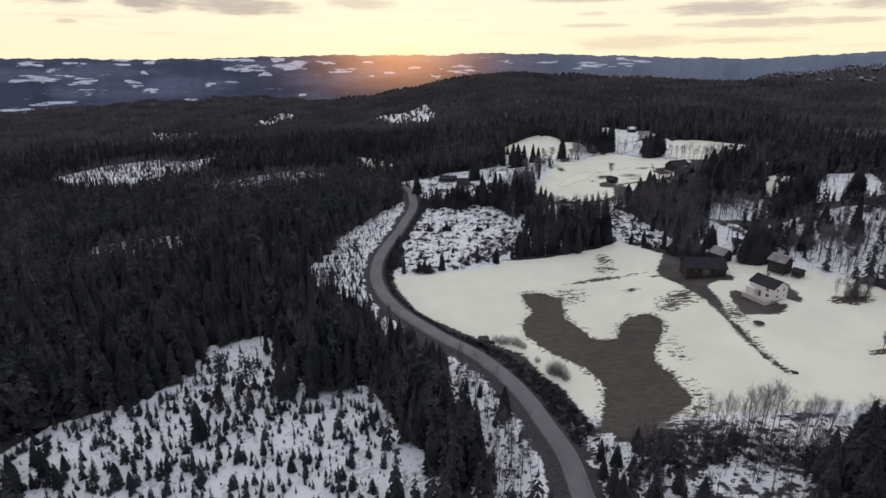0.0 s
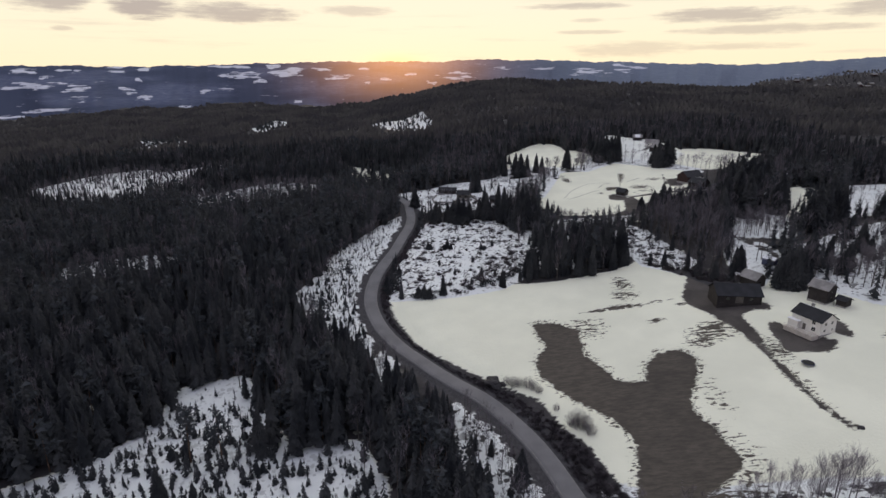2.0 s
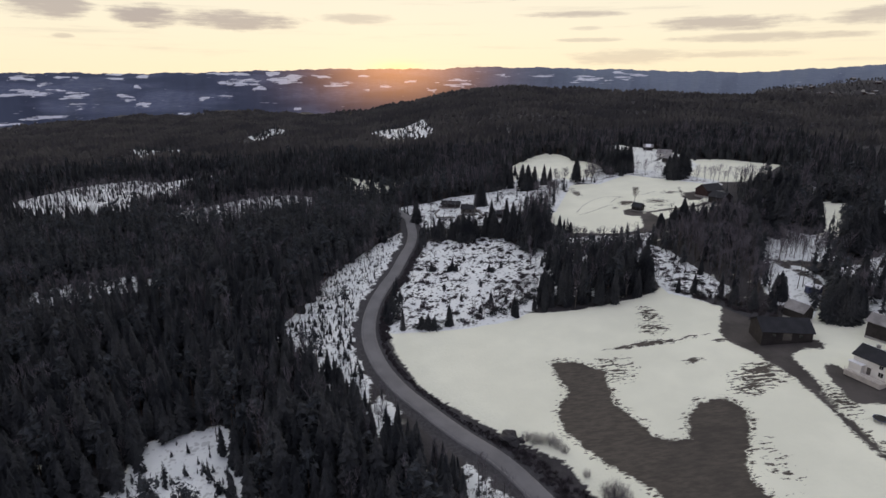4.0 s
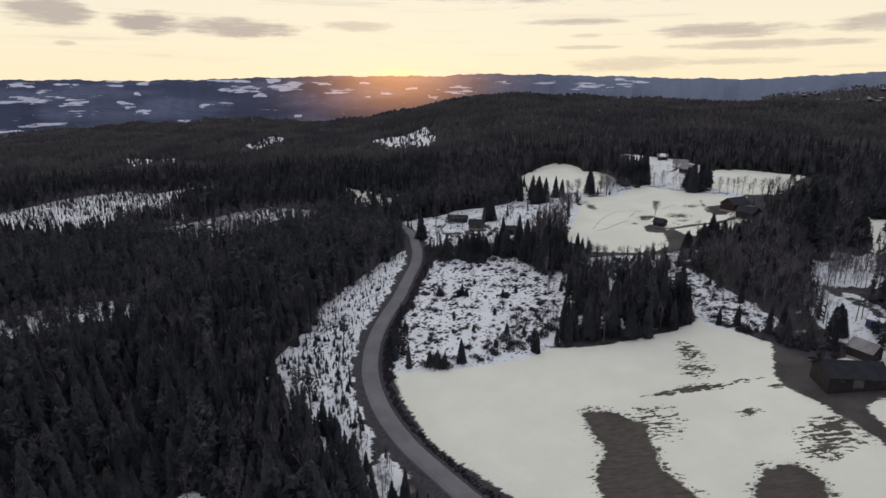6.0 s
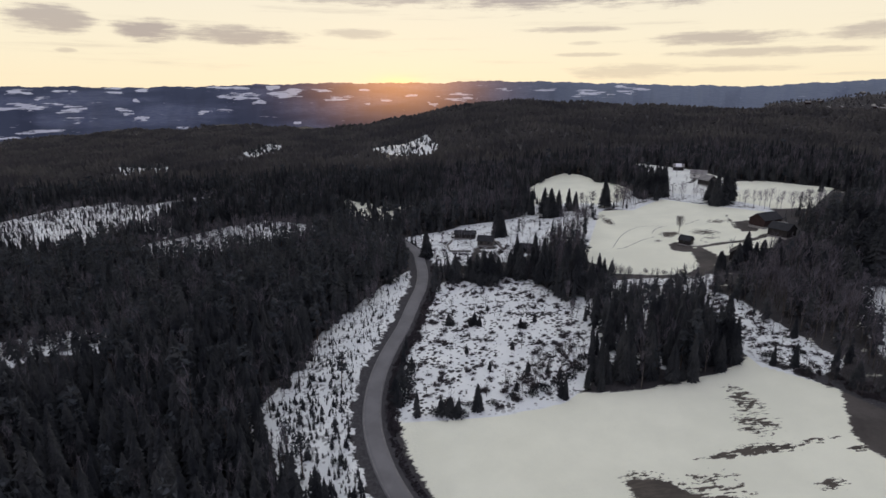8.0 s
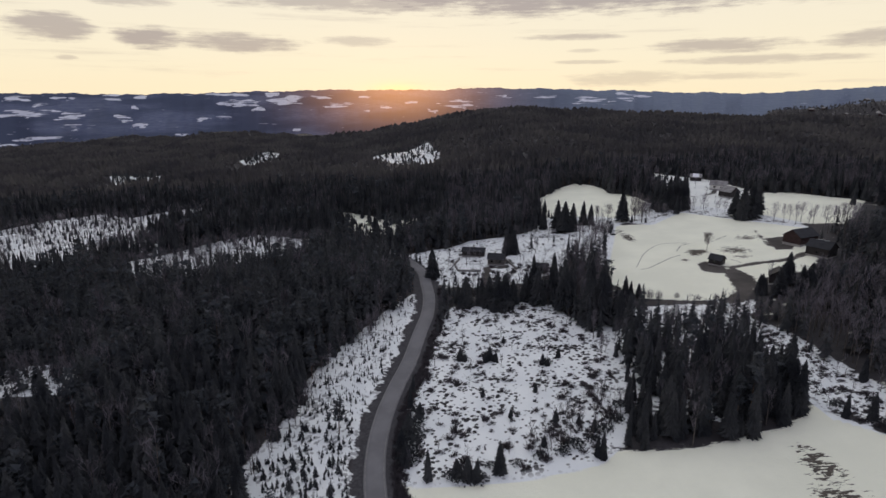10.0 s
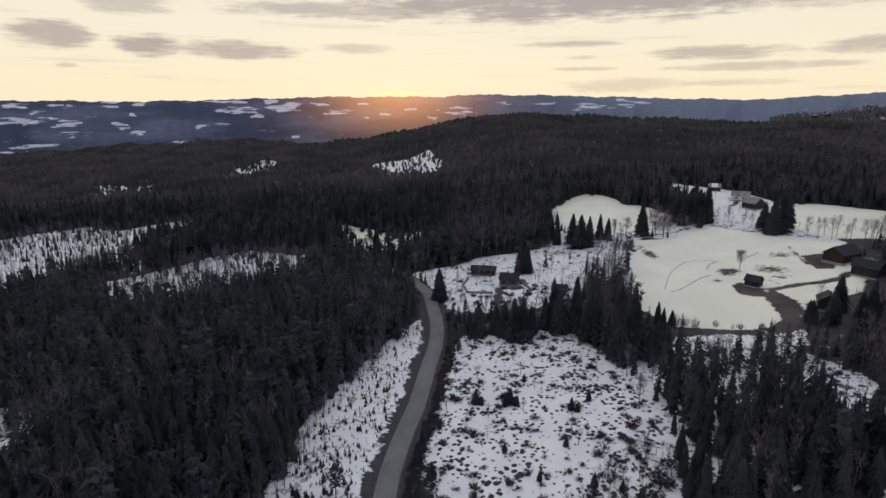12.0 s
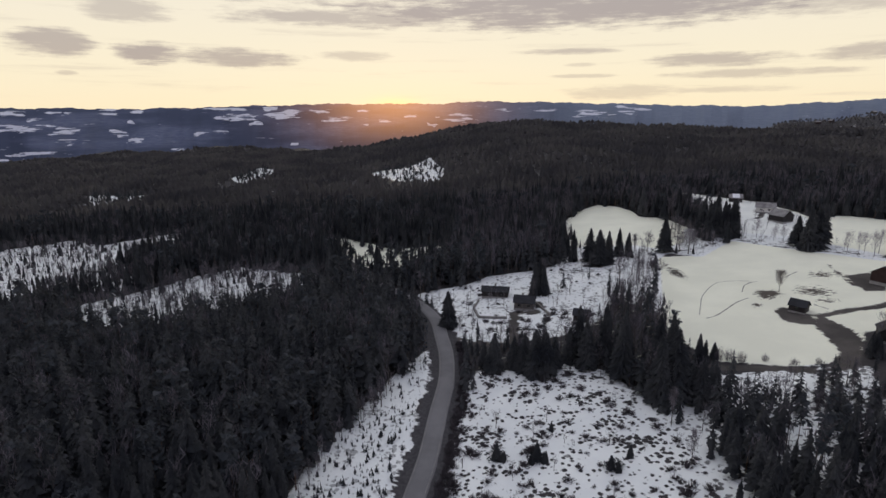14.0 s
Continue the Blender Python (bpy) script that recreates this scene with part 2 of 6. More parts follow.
def hill_material():
    mat = bpy.data.materials.new("far_hillside")
    mat.use_nodes = True
    n = Net(mat.node_tree)
    geo = n.node("ShaderNodeNewGeometry").outputs["Position"]
    field = n.node("ShaderNodeAttribute", attribute_name="field").outputs["Fac"]
    px, py, pz = n.node("ShaderNodeSeparateXYZ", (geo,)).outputs
    face = n.node("ShaderNodeCombineXYZ", (px, n.math("MULTIPLY", py, 0.35), n.math("MULTIPLY", pz, 6.0))).outputs[0]
    patch = n.noise(face, 0.0125, 3.0, 0.55)
    relief_shade = n.noise(face, 0.0016, 3.0, 0.5)
    mottle = n.noise(face, 0.03, 4.0, 0.6)
    # the blue of distant haze is put into the woods' base colour
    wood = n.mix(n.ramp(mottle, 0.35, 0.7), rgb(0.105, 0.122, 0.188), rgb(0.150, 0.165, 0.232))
    # broad darker bands painted in for the shade of valleys
    wood = n.mix(n.ramp(relief_shade, 0.4, 0.62), rgb(0.070, 0.082, 0.125), wood)
    # thicker haze painted in towards the east as a paler blue-grey
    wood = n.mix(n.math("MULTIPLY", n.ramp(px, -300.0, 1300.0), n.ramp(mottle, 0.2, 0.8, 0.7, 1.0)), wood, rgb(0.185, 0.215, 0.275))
    level = n.math("ADD", patch, n.math("MULTIPLY", n.math("SUBTRACT", mottle, 0.5), 0.25))
    warped = n.node("ShaderNodeVectorMath", (face, n.stretch(n.node("ShaderNodeTexNoise", {"Vector": face, "Scale": 0.008, "Detail": 3.0}).outputs["Color"], (90.0, 90.0, 60.0))), operation="ADD").outputs[0]
    parcels = n.node("ShaderNodeTexVoronoi", {"Vector": n.stretch(warped, (0.55, 1.0, 1.1)), "Scale": 0.020, "Randomness": 0.9}, distance="CHEBYCHEV")
    chance = n.node("ShaderNodeSeparateColor", (parcels.outputs["Color"],)).outputs[0]
    hedges = n.ramp(parcels.outputs["Distance"], 0.62, 0.50)
    edge = n.math("ADD", field, n.math("MULTIPLY", n.math("SUBTRACT", chance, 0.5), 0.75))
    strewn = n.math("MULTIPLY", n.ramp(n.math("ADD", edge, n.math("MULTIPLY", n.math("SUBTRACT", mottle, 0.5), 0.3)), 0.56, 0.64), n.math("MULTIPLY_ADD", hedges, 0.6, 0.4))
    thin_snow = n.math("MULTIPLY", n.ramp(n.math("ADD", level, n.math("MULTIPLY", field, 0.10)), 0.69, 0.74), 0.35)
    snow = n.math("MAXIMUM", strewn, thin_snow)
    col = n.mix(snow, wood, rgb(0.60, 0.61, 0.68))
    # the sunset glow is painted on as orange emission, strongest below the sun
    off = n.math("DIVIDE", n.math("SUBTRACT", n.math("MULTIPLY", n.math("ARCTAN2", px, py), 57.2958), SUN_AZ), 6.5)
    painted_glow = n.math("POWER", 2.718, n.math("MULTIPLY", n.math("MULTIPLY", off, off), -1.0))
    painted_glow = n.math("MULTIPLY", painted_glow, n.ramp(pz, -150.0, 230.0, 0.05, 1.0))
    bsdf = n.node("ShaderNodeBsdfPrincipled", {"Base Color": col, "Roughness": 1.0, "Specular IOR Level": 0.0, "Emission Color": rgb(1.0, 0.42, 0.12), "Emission Strength": n.math("MULTIPLY", painted_glow, 0.75)})
    n.node("ShaderNodeOutputMaterial", (bsdf.outputs[0],))
    return mat


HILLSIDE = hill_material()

# ---- the lie of the land ----
LAND = np.array([
    (-6.9, -11.1, -14.3, -12.0, 2.8, 17.6, 33.0),
    (-4.4, -7.0, -9.6, -4.0, 18.4, 28.9, 35.1),
    (-2.1, -0.9, -1.5, 2.4, 21.7, 30.1, 34.3),
    (-0.7, 3.7, 4.7, 7.1, 22.1, 28.6, 33.1),
    (-0.4, 4.6, 6.9, 14.4, 30.7, 33.1, 35.8),
    (-0.4, 5.0, 9.8, 19.5, 35.0, 40.2, 43.6),
    (-0.9, 5.7, 13.1, 22.8, 35.1, 45.4, 53.5),
])
STEP = 140.0
RIDGE_AZ = (-90, -60, -45, -38, -35.1, -32.1, -28.2, -24, -20.4, -18, -14.6, -11.6, -8.5, -4.4, -1.8, 0.8, 3.3, 7.4, 10.9, 15.7, 20.4, 23.4, 27, 31.5, 38, 50, 70, 90)
RIDGE_TOP = (-13, -13, -26, -40, -27.8, -25.8, -9.0, -15.6, 1.8, -0.9, -3, -5, 2, 25, 46, 58.2, 73.2, 77.2, 73.7, 70.2, 62.9, 65.2, 64, 62, 62, 51, 26, 0)
RIDGE_FAR = (1930, 1930, 1930, 2057, 2057, 2057, 2057, 2057, 2008, 1976, 1931, 1854, 1765, 1625, 1539, 1487, 1437, 1414, 1414, 1414, 1414, 1414, 1414, 1414, 1414, 1414, 1414, 1414)
VILLAGE_AZ, VILLAGE_RISE = (22.0, 27.3, 28.7, 30.6, 33.6, 35.9, 42, 50, 60), (0, 250, 268, 274, 286, 302, 322, 181.2, 0)
ROAD = [(10, -160), (18, -90), (27, -20), (31, 40), (33, 80), (32, 103), (31, 119), (28, 131), (24, 145), (19, 157), (11, 171), (1, 183), (-8, 195), (-17, 208), (-25, 224), (-30.5, 242), (-32.5, 259), (-32, 277), (-29.5, 294), (-26, 311), (-23, 333), (-20.5, 350), (-20, 368), (-21.5, 386), (-25, 410), (-37, 436), (-56, 462), (-80, 500)]


def ease(a, b, v):
    t = np.clip((v - a) / (b - a), 0, 1)
    return t * t * (3 - 2 * t)


def spline(points, gap=1.5):
    """A smooth line through the points."""
    p = np.array([points[0], *points, points[-1]], float)
    out = []
    for a, b, c, d in zip(p, p[1:], p[2:], p[3:]):
        for t in np.linspace(0, 1, max(2, int(np.linalg.norm(c - b) / gap)), endpoint=False):
            out.append(0.5 * (2 * b + (c - a) * t + (2 * a - 5 * b + 4 * c - d) * t * t + (3 * b - a - 3 * c + d) * t ** 3))
    return np.array([*out, p[-1]])


def rolling(x, y):
    u, v = np.clip((x + 420) / STEP, 0, 5.999), np.clip(y / STEP, 0, 5.999)
    i, j = u.astype(int), v.astype(int)

    def basis(t):
        return (1 - t) ** 3 / 6, (3 * t ** 3 - 6 * t * t + 4) / 6, (-3 * t ** 3 + 3 * t * t + 3 * t + 1) / 6, t ** 3 / 6

    a, b, z = basis(u - i), basis(v - j), 0
    for p in range(4):
        for q in range(4):
            z = z + a[p] * b[q] * LAND[np.clip(j + q - 1, 0, 6), np.clip(i + p - 1, 0, 6)]
    return z


def ridge(x, y):
    r = np.hypot(x, y)
    az = np.where(y < 0, np.sign(x) * 90, np.degrees(np.arctan2(x, np.maximum(y, 0.001))))
    top, far = np.interp(az, RIDGE_AZ, RIDGE_TOP), np.interp(az, RIDGE_AZ, RIDGE_FAR)
    base = np.interp(az, (-40, -10, 0, 10, 40), (-2, 10, 15, 28, 31))
    z = base + (top - base) * ease(0.42, 1.0, r / far) + (-200 - top) * ease(1.02, 1.8, r / far)
    return z + np.interp(az, VILLAGE_AZ, VILLAGE_RISE) * np.exp(-((r - 2700) / 480) ** 2)


def open_land(x, y):
    keep = 1 - ease(0, 1, np.maximum(np.maximum(np.abs(x) - 260, 0) / 150, np.maximum(y - 570, 0) / 250))
    swell = np.sin(x * 0.021 + 1.3) * np.cos(y * 0.017) + 0.5 * np.sin(x * 0.05 + y * 0.043)
    return keep * rolling(x, y) + (1 - keep) * ridge(x, y) + swell * np.interp(np.hypot(x, y), (0, 500, 900, 2000), (0.25, 0.6, 4.0, 7.0))


ROAD_LINE = spline(ROAD, 2.0)
ROAD_Z = open_land(ROAD_LINE[:, 0], ROAD_LINE[:, 1])


def line_distance(x, y, line):
    """The distance to a line of points, and the index of the nearest one."""
    best, index = np.full(x.shape, 60.0), np.zeros(x.shape, int)
    (x0, y0), (x1, y1) = line.min(0) - 60, line.max(0) + 60
    box = (x > x0) & (x < x1) & (y > y0) & (y < y1)
    if not box.any():
        return best, index
    if not box.all():
        best[box], index[box] = line_distance(x[box], y[box], line)
        return best, index
    for k, (a, b) in enumerate(zip(line, line[1:])):
        d = b - a
        t = np.clip(((x - a[0]) * d[0] + (y - a[1]) * d[1]) / max(d @ d, 1e-9), 0, 1)
        e = np.hypot(x - a[0] - t * d[0], y - a[1] - t * d[1])
        near = e < best
        best, index = np.where(near, e, best), np.where(near, k, index)
    return best, index


def ground_height(x, y):
    x, y = np.atleast_1d(np.asarray(x, float)), np.atleast_1d(np.asarray(y, float))
    z = open_land(x, y)
    close = (x > -100) & (x < 60) & (y > -180) & (y < 550)
    if close.any():
        d, k = line_distance(x[close], y[close], ROAD_LINE)
        bed = ROAD_Z[k] - 0.45 * ease(2.9, 4.6, d) * (1 - ease(4.6, 8, d))
        m = 1 - ease(5.0, 14.0, d)
        z[close] = z[close] * (1 - m) + bed * m
    return z


ROAD_STEP = np.diff(ROAD_LINE, axis=0)


def ground(x, y):
    """The height of the ground at one point."""
    z = float(open_land(np.array([x], float), np.array([y], float))[0])
    if -100 < x < 60 and -180 < y < 550:
        off = np.array([x, y]) - ROAD_LINE[:-1]
        t = np.clip((off * ROAD_STEP).sum(1) / np.maximum((ROAD_STEP ** 2).sum(1), 1e-9), 0, 1)
        gaps = np.hypot(*(off - ROAD_STEP * t[:, None]).T)
        k = int(gaps.argmin())
        d = gaps[k]
        bed = ROAD_Z[k] - 0.45 * ease(2.9, 4.6, d) * (1 - ease(4.6, 8, d))
        m = 1 - ease(5.0, 14.0, d)
        z = z * (1 - m) + bed * m
    return float(z)


def inside(x, y, polygon):
    """The signed distance to a polygon's edge, positive inside."""
    p = np.array(polygon, float)
    (x0, y0), (x1, y1) = p.min(0) - 30, p.max(0) + 30
    box = (x > x0) & (x < x1) & (y > y0) & (y < y1)
    if not box.all():
        out = np.full(x.shape, -30.0)
        if box.any():
            out[box] = inside(x[box], y[box], polygon)
        return out
    dist, odd = np.full(x.shape, 1e9), np.zeros(x.shape, bool)
    for a, b in zip(p, np.roll(p, -1, 0)):
        d = b - a
        t = np.clip(((x - a[0]) * d[0] + (y - a[1]) * d[1]) / max(d @ d, 1e-9), 0, 1)
        dist = np.minimum(dist, np.hypot(x - a[0] - t * d[0], y - a[1] - t * d[1]))
        if a[1] != b[1]:
            odd ^= ((a[1] > y) != (b[1] > y)) & (x < d[0] * (y - a[1]) / d[1] + a[0])
    return np.where(odd, dist, -dist)


FIELD = [(-24, 248), (-12, 248), (4, 248), (18, 253), (31, 253), (47, 251), (60, 253), (74, 256), (85, 263), (91, 253), (100, 246), (118, 236), (132, 226), (142, 213), (150, 200), (160, 165), (158, 128), (130, 118), (110, 121), (100, 124), (89, 126), (72, 125), (63, 125), (50, 124), (41, 127), (38, 139), (36, 147), (31, 157), (26, 170), (15, 180), (3, 193), (-10, 208), (-18, 226)]
CLEARING = [(-120, 128), (-113, 141), (-101, 147), (-87.5, 160), (-83.5, 173), (-85.5, 185), (-77, 189), (-67.5, 192), (-57.5, 174), (-43, 154), (-25, 156), (-17, 141), (-14, 126), (-9, 100), (-60, 90), (-112, 110)]
STRIP = [(-25, 374), (-34, 360), (-45, 336), (-54, 318), (-59, 289), (-60, 271), (-66, 253), (-61, 240), (-51, 224), (-42, 214), (-34, 203), (-28, 202), (-28, 213), (-31, 225), (-35, 238), (-37, 254), (-37, 273), (-34, 295), (-29, 318), (-25, 344)]
BRUSH = [(-8, 355), (6, 352), (19, 359), (29, 350), (37, 331), (41, 312), (42, 292), (38, 278), (32, 258), (23, 251), (4, 248), (-12, 248), (-22, 249), (-25, 259), (-23, 284), (-20, 316), (-15, 342)]
BRUSH_EAST = [(97, 320), (103, 304), (104, 280), (107, 256), (98, 247), (88, 258), (87, 275), (84, 297)]
MIDDLE_FIELD = [(93, 466), (84, 445), (65, 391), (62, 369), (69, 349), (87, 341), (100, 340), (112, 345), (124, 360), (150, 366), (165, 385), (188, 434), (161, 462), (140, 485), (113, 462)]
UPPER_FIELD = [(60, 548), (71, 567), (83, 590), (99, 601), (108, 590), (113, 570), (111, 550), (120, 548), (126, 535), (128, 510), (118, 484), (99, 474), (87, 487), (57, 496)]
STEAD = [(152, 560), (150, 588), (157, 616), (176, 626), (183, 600), (200, 576), (206, 535), (202, 500), (186, 478), (176, 480), (164, 486), (152, 492), (148, 505), (150, 530)]
EAST_FIELD = [(208, 519), (234, 520), (262, 492), (212, 438), (190, 444), (180, 464)]
FARM = [(-30, 440), (-7, 446), (5, 457), (23, 459), (37, 464), (46, 472), (73, 463), (69, 441), (54, 422), (44, 396), (29, 384), (14, 380), (-11, 382), (-15, 391), (-17, 403), (-24, 414)]
GLADE = [(-348, 505), (-338, 535), (-325, 560), (-300, 600), (-264, 575), (-215, 600), (-190, 575), (-225, 530), (-215, 490), (-215, 450), (-250, 428), (-285, 442), (-330, 470)]
GLADE_EAST = [(-195, 435), (-175, 455), (-158, 478), (-135, 494), (-98, 480), (-92, 455), (-117, 440), (-139, 418), (-170, 412)]
GLADE_STRIP = [(-226, 461), (-223, 474), (-221, 488), (-215, 498), (-211, 507), (-182, 470), (-185, 455), (-197, 466), (-204, 460), (-211, 449)]
GLADE_NEAR = [(-190, 296), (-178, 307), (-159, 315), (-139, 309), (-136, 298), (-159, 297), (-166, 287), (-180, 280)]
ROADSIDE = [(-94, 561), (-68, 540), (-49, 521), (-21, 528), (-17, 507), (-47, 488), (-63, 493), (-85, 529)]
HILL_CUT = [(-120, 1010), (-85, 1046), (-34, 1065), (-13, 957), (-18, 875), (-75, 890)]
FAR_CUT = [(-424, 835), (-364, 846), (-331, 768), (-380, 766)]
FAR_CUT_NORTH = [(-319, 1002), (-313, 1130), (-269, 1060), (-285, 948)]
HOME_HILL = [(134, 281), (142, 273), (143, 254), (136, 246), (128, 236), (120, 226), (117, 230), (118, 238), (124, 259)]
EAST_OPEN = [(148, 252), (157, 263), (165, 266), (185, 276), (209, 284), (224, 286), (204, 250), (174, 212), (160, 196), (147, 202), (142, 212), (141, 220), (146, 234)]
EAST_MEADOW = [(173, 300), (180, 314), (200, 347), (211, 365), (221, 368), (224, 361), (212, 344), (197, 327), (179, 302)]
EAST_PASTURE = [(200, 299), (224, 330), (250, 363), (272, 362), (262, 335), (240, 306), (218, 302), (209, 301)]
LINK = [(99, 474), (118, 484), (128, 510), (148, 505), (152, 492), (176, 480), (180, 464), (190, 444), (188, 434), (161, 462), (140, 485), (113, 462)]
LINK_WEST = [(57, 496), (87, 487), (99, 474), (93, 466), (76, 466), (73, 463), (46, 472)]
VERGE_SNOW = [(8, 163), (14, 159), (16, 150), (19, 138), (23, 126), (22, 108), (11, 104), (9, 111), (11, 120), (10, 128), (12, 137), (5, 144), (4, 152), (4, 170)]
WEST_PATCH = [(-21, 187), (-15, 198), (-20, 204), (-25, 193)]
CUT_GAP = [(-13, 133), (-10, 127), (-5, 122), (-3, 110), (-10, 110)]
WOOD_STRIP = [(136, 284), (159, 273), (175, 301), (167, 318), (156, 324)]
PATCH = [(32, 216), (38, 216), (43, 211), (47, 207), (45, 190), (49, 181), (51, 175), (55, 172), (59, 172), (61, 180), (67, 187), (74, 187), (77, 181), (74, 173), (69, 165), (66, 157), (68, 150), (68, 145), (69, 138), (68, 135), (60, 129), (56, 127), (53, 123), (46, 124), (41, 127), (43, 134), (46, 140), (47, 146), (46, 153), (41, 161), (37, 166), (33, 172), (29, 181), (29, 189), (34, 198), (33, 206)]
YARD = [(99, 242), (94, 232), (89, 222), (88.5, 216), (92, 208), (94.6, 198.6), (96, 191), (96.2, 179), (98, 176), (99.4, 184.4), (101.5, 192.6), (101, 200), (102.3, 204), (108, 206.5), (111.6, 204.2), (114.3, 207.6), (111, 213.5), (104, 226)]
HOUSE_YARD = [(109, 197), (105.4, 194.8), (103.6, 187.2), (103.4, 177.6), (109.4, 176.7), (113.6, 175.8), (117.4, 177.8), (119.3, 181.3), (111.2, 186), (110.1, 193.7)]
HOUSE_BACK = [(124, 205), (126.3, 202), (128, 196.6), (126.4, 184.3), (124.5, 181.4), (121, 186), (121, 197)]
HUT_APRON = [(107.7, 385.4), (113.3, 388.8), (117.2, 378.7), (114.5, 369), (109.3, 370.5), (104.9, 374.5)]
JUNCTION = [(112.5, 369), (110, 358), (106, 346), (100, 341), (102, 334), (110, 342), (118, 352), (122, 362), (121, 370), (120.5, 378)]
BARN_BANK = [(157, 417), (154, 407.5), (152.5, 398), (159, 396), (172.7, 414), (168.7, 418)]
GROVE = [(38, 290), (44, 264), (60, 260), (84, 270), (88, 300), (100, 322), (108, 336), (70, 340), (46, 344), (40, 320)]
SLOPE = [(36, 132), (48, 126), (66, 127), (82, 126), (112, 123), (118, 96), (80, 88), (50, 90), (36, 100)]
BELT = [(-10, 383), (10, 379), (30, 382), (44, 394), (56, 420), (62, 390), (56, 356), (36, 352), (19, 362), (-8, 360)]
BROWN_EDGE = [(88, 260), (92, 256), (100, 248), (112, 240), (120, 234), (116, 227), (104, 226), (98, 240), (94, 247)]
GAP = [(58, 415), (66, 395), (82, 440), (90, 464), (76, 466), (68, 440)]
YARDS = [YARD, HOUSE_YARD, HOUSE_BACK, HUT_APRON, JUNCTION, BARN_BANK]
SNOW_AREAS = [FIELD, CLEARING, STRIP, BRUSH, BRUSH_EAST, MIDDLE_FIELD, UPPER_FIELD, STEAD, EAST_FIELD, FARM, GLADE, GLADE_EAST, GLADE_NEAR, ROADSIDE, GAP, HILL_CUT, FAR_CUT, FAR_CUT_NORTH, HOME_HILL, EAST_OPEN, EAST_MEADOW, EAST_PASTURE, LINK, LINK_WEST, GLADE_STRIP, VERGE_SNOW, WEST_PATCH, CUT_GAP, WOOD_STRIP]
# tracks: the line and half the width
TRACKS = [
    ([(46, 349), (71, 344), (89, 338.5), (98, 336), (106, 340)], 1.9),
    ([(-20, 388), (-13, 384), (-7, 379), (2, 376)], 1.5),
    ([(120, 377), (128, 379), (136, 380.7), (147, 382), (160, 388), (178, 398)], 1.9),
    ([(97.5, 180), (96.8, 169), (96.6, 160), (97.3, 151.4), (99.4, 143.4)], 0.9),
    ([(243, 305), (226, 295), (206, 287), (188, 280), (177, 274), (166, 268), (155, 265), (148, 270), (142, 274), (136, 283)], 1.6),
    ([(138, 276), (140, 266), (140, 251), (134, 238)], 1.2),
    ([(6, 378), (7, 384), (9, 401), (10, 407), (20, 406)], 2.3),
    ([(21, 416), (23, 404), (20, 392)], 1.2),
]
UPPER_TRACKS = [
    ([(152, 404), (156, 418), (160, 432)], 0.6),
    ([(140, 486), (160, 462), (190, 442), (212, 437)], 0.9),
    ([(99, 472), (119, 475), (140, 486)], 0.8),
    ([(206, 574), (198, 558), (191, 544), (178, 525), (162, 523)], 1.5),
]
TRACK_LINES = [(spline(p, 3.0), h) for p, h in TRACKS + UPPER_TRACKS]
# worn and half-melted spots: x, y, radius along x, radius along y, weight
HOME_MELT = [
    (66, 220.5, 9, 1.8, 1.0), (58, 219.5, 8, 1.0, 0.8), (72, 240, 4, 7, 0.62), (70, 230, 5, 5, 0.6), (79, 221, 6, 1.4, 0.62), (86.5, 217, 3, 0.9, 1.0), (88, 195, 8, 5.5, 0.66), (83, 190, 6, 3.5, 0.55), (74, 207, 3.5, 1.3, 0.85), (91, 199, 4, 2.5, 0.8),
    (98, 165, 2.5, 16, 0.45), (101, 180, 3, 7, 0.6), (140, 179.5, 7, 3.5, 1.2), (128, 148, 4, 2, 0.9),
]
FIELD_MELT = [
    (67, 138, 7, 12, 0.40), (60, 124, 14, 5, 0.70), (74, 162, 4, 10, 0.28), (50, 208, 7, 8, 0.5), (116, 404, 5, 4, 1.1), (113, 400, 3, 3, 0.9), (134, 402, 7, 7, 0.62), (132, 391, 5, 3, 0.55), (92, 440, 3, 9, 0.85), (88, 453, 6, 5, 0.55), (60, 462, 9, 3, 1.0), (45, 455, 10, 6, 0.5), (150, 420, 7, 5, 0.6), (105, 392, 3, 2, 0.7),
]

# ---- the ground sheet ----


def graded(lo, a, b, hi, gap, growth):
    """Coordinates with an even gap from a to b, which widens outwards."""
    mid = list(np.arange(a, b + gap / 2, gap))
    left, right, g = [], [], gap
    while a - sum(left) > lo:
        g *= growth
        left.append(g)
    g = gap
    while b + sum(right) < hi:
        g *= growth
        right.append(g)
    return np.array([*(a - np.cumsum(left))[::-1], *mid, *(b + np.cumsum(right))])


def mesh_from(name, verts, faces, mats, smooth=False, which=None):
    """A mesh from arrays: all faces with the same number of corners."""
    me = bpy.data.meshes.new(name)
    verts, faces = np.asarray(verts, np.float32), np.asarray(faces, np.int32)
    n, k = faces.shape
    me.vertices.add(len(verts))
    me.vertices.foreach_set("co", verts.ravel())
    me.loops.add(n * k)
    me.loops.foreach_set("vertex_index", faces.ravel())
    me.polygons.add(n)
    me.polygons.foreach_set("loop_start", np.arange(0, n * k, k, dtype=np.int32))
    me.polygons.foreach_set("use_smooth", np.full(n, smooth))
    for m in mats:
        me.materials.append(m)
    if which is not None:
        me.polygons.foreach_set("material_index", np.asarray(which, np.int32))
    me.update(calc_edges=True)
    return me


def grid_faces(nx, ny):
    i = np.arange(nx * ny).reshape(ny, nx)
    return np.stack([i[:-1, :-1], i[:-1, 1:], i[1:, 1:], i[1:, :-1]], -1).reshape(-1, 4)


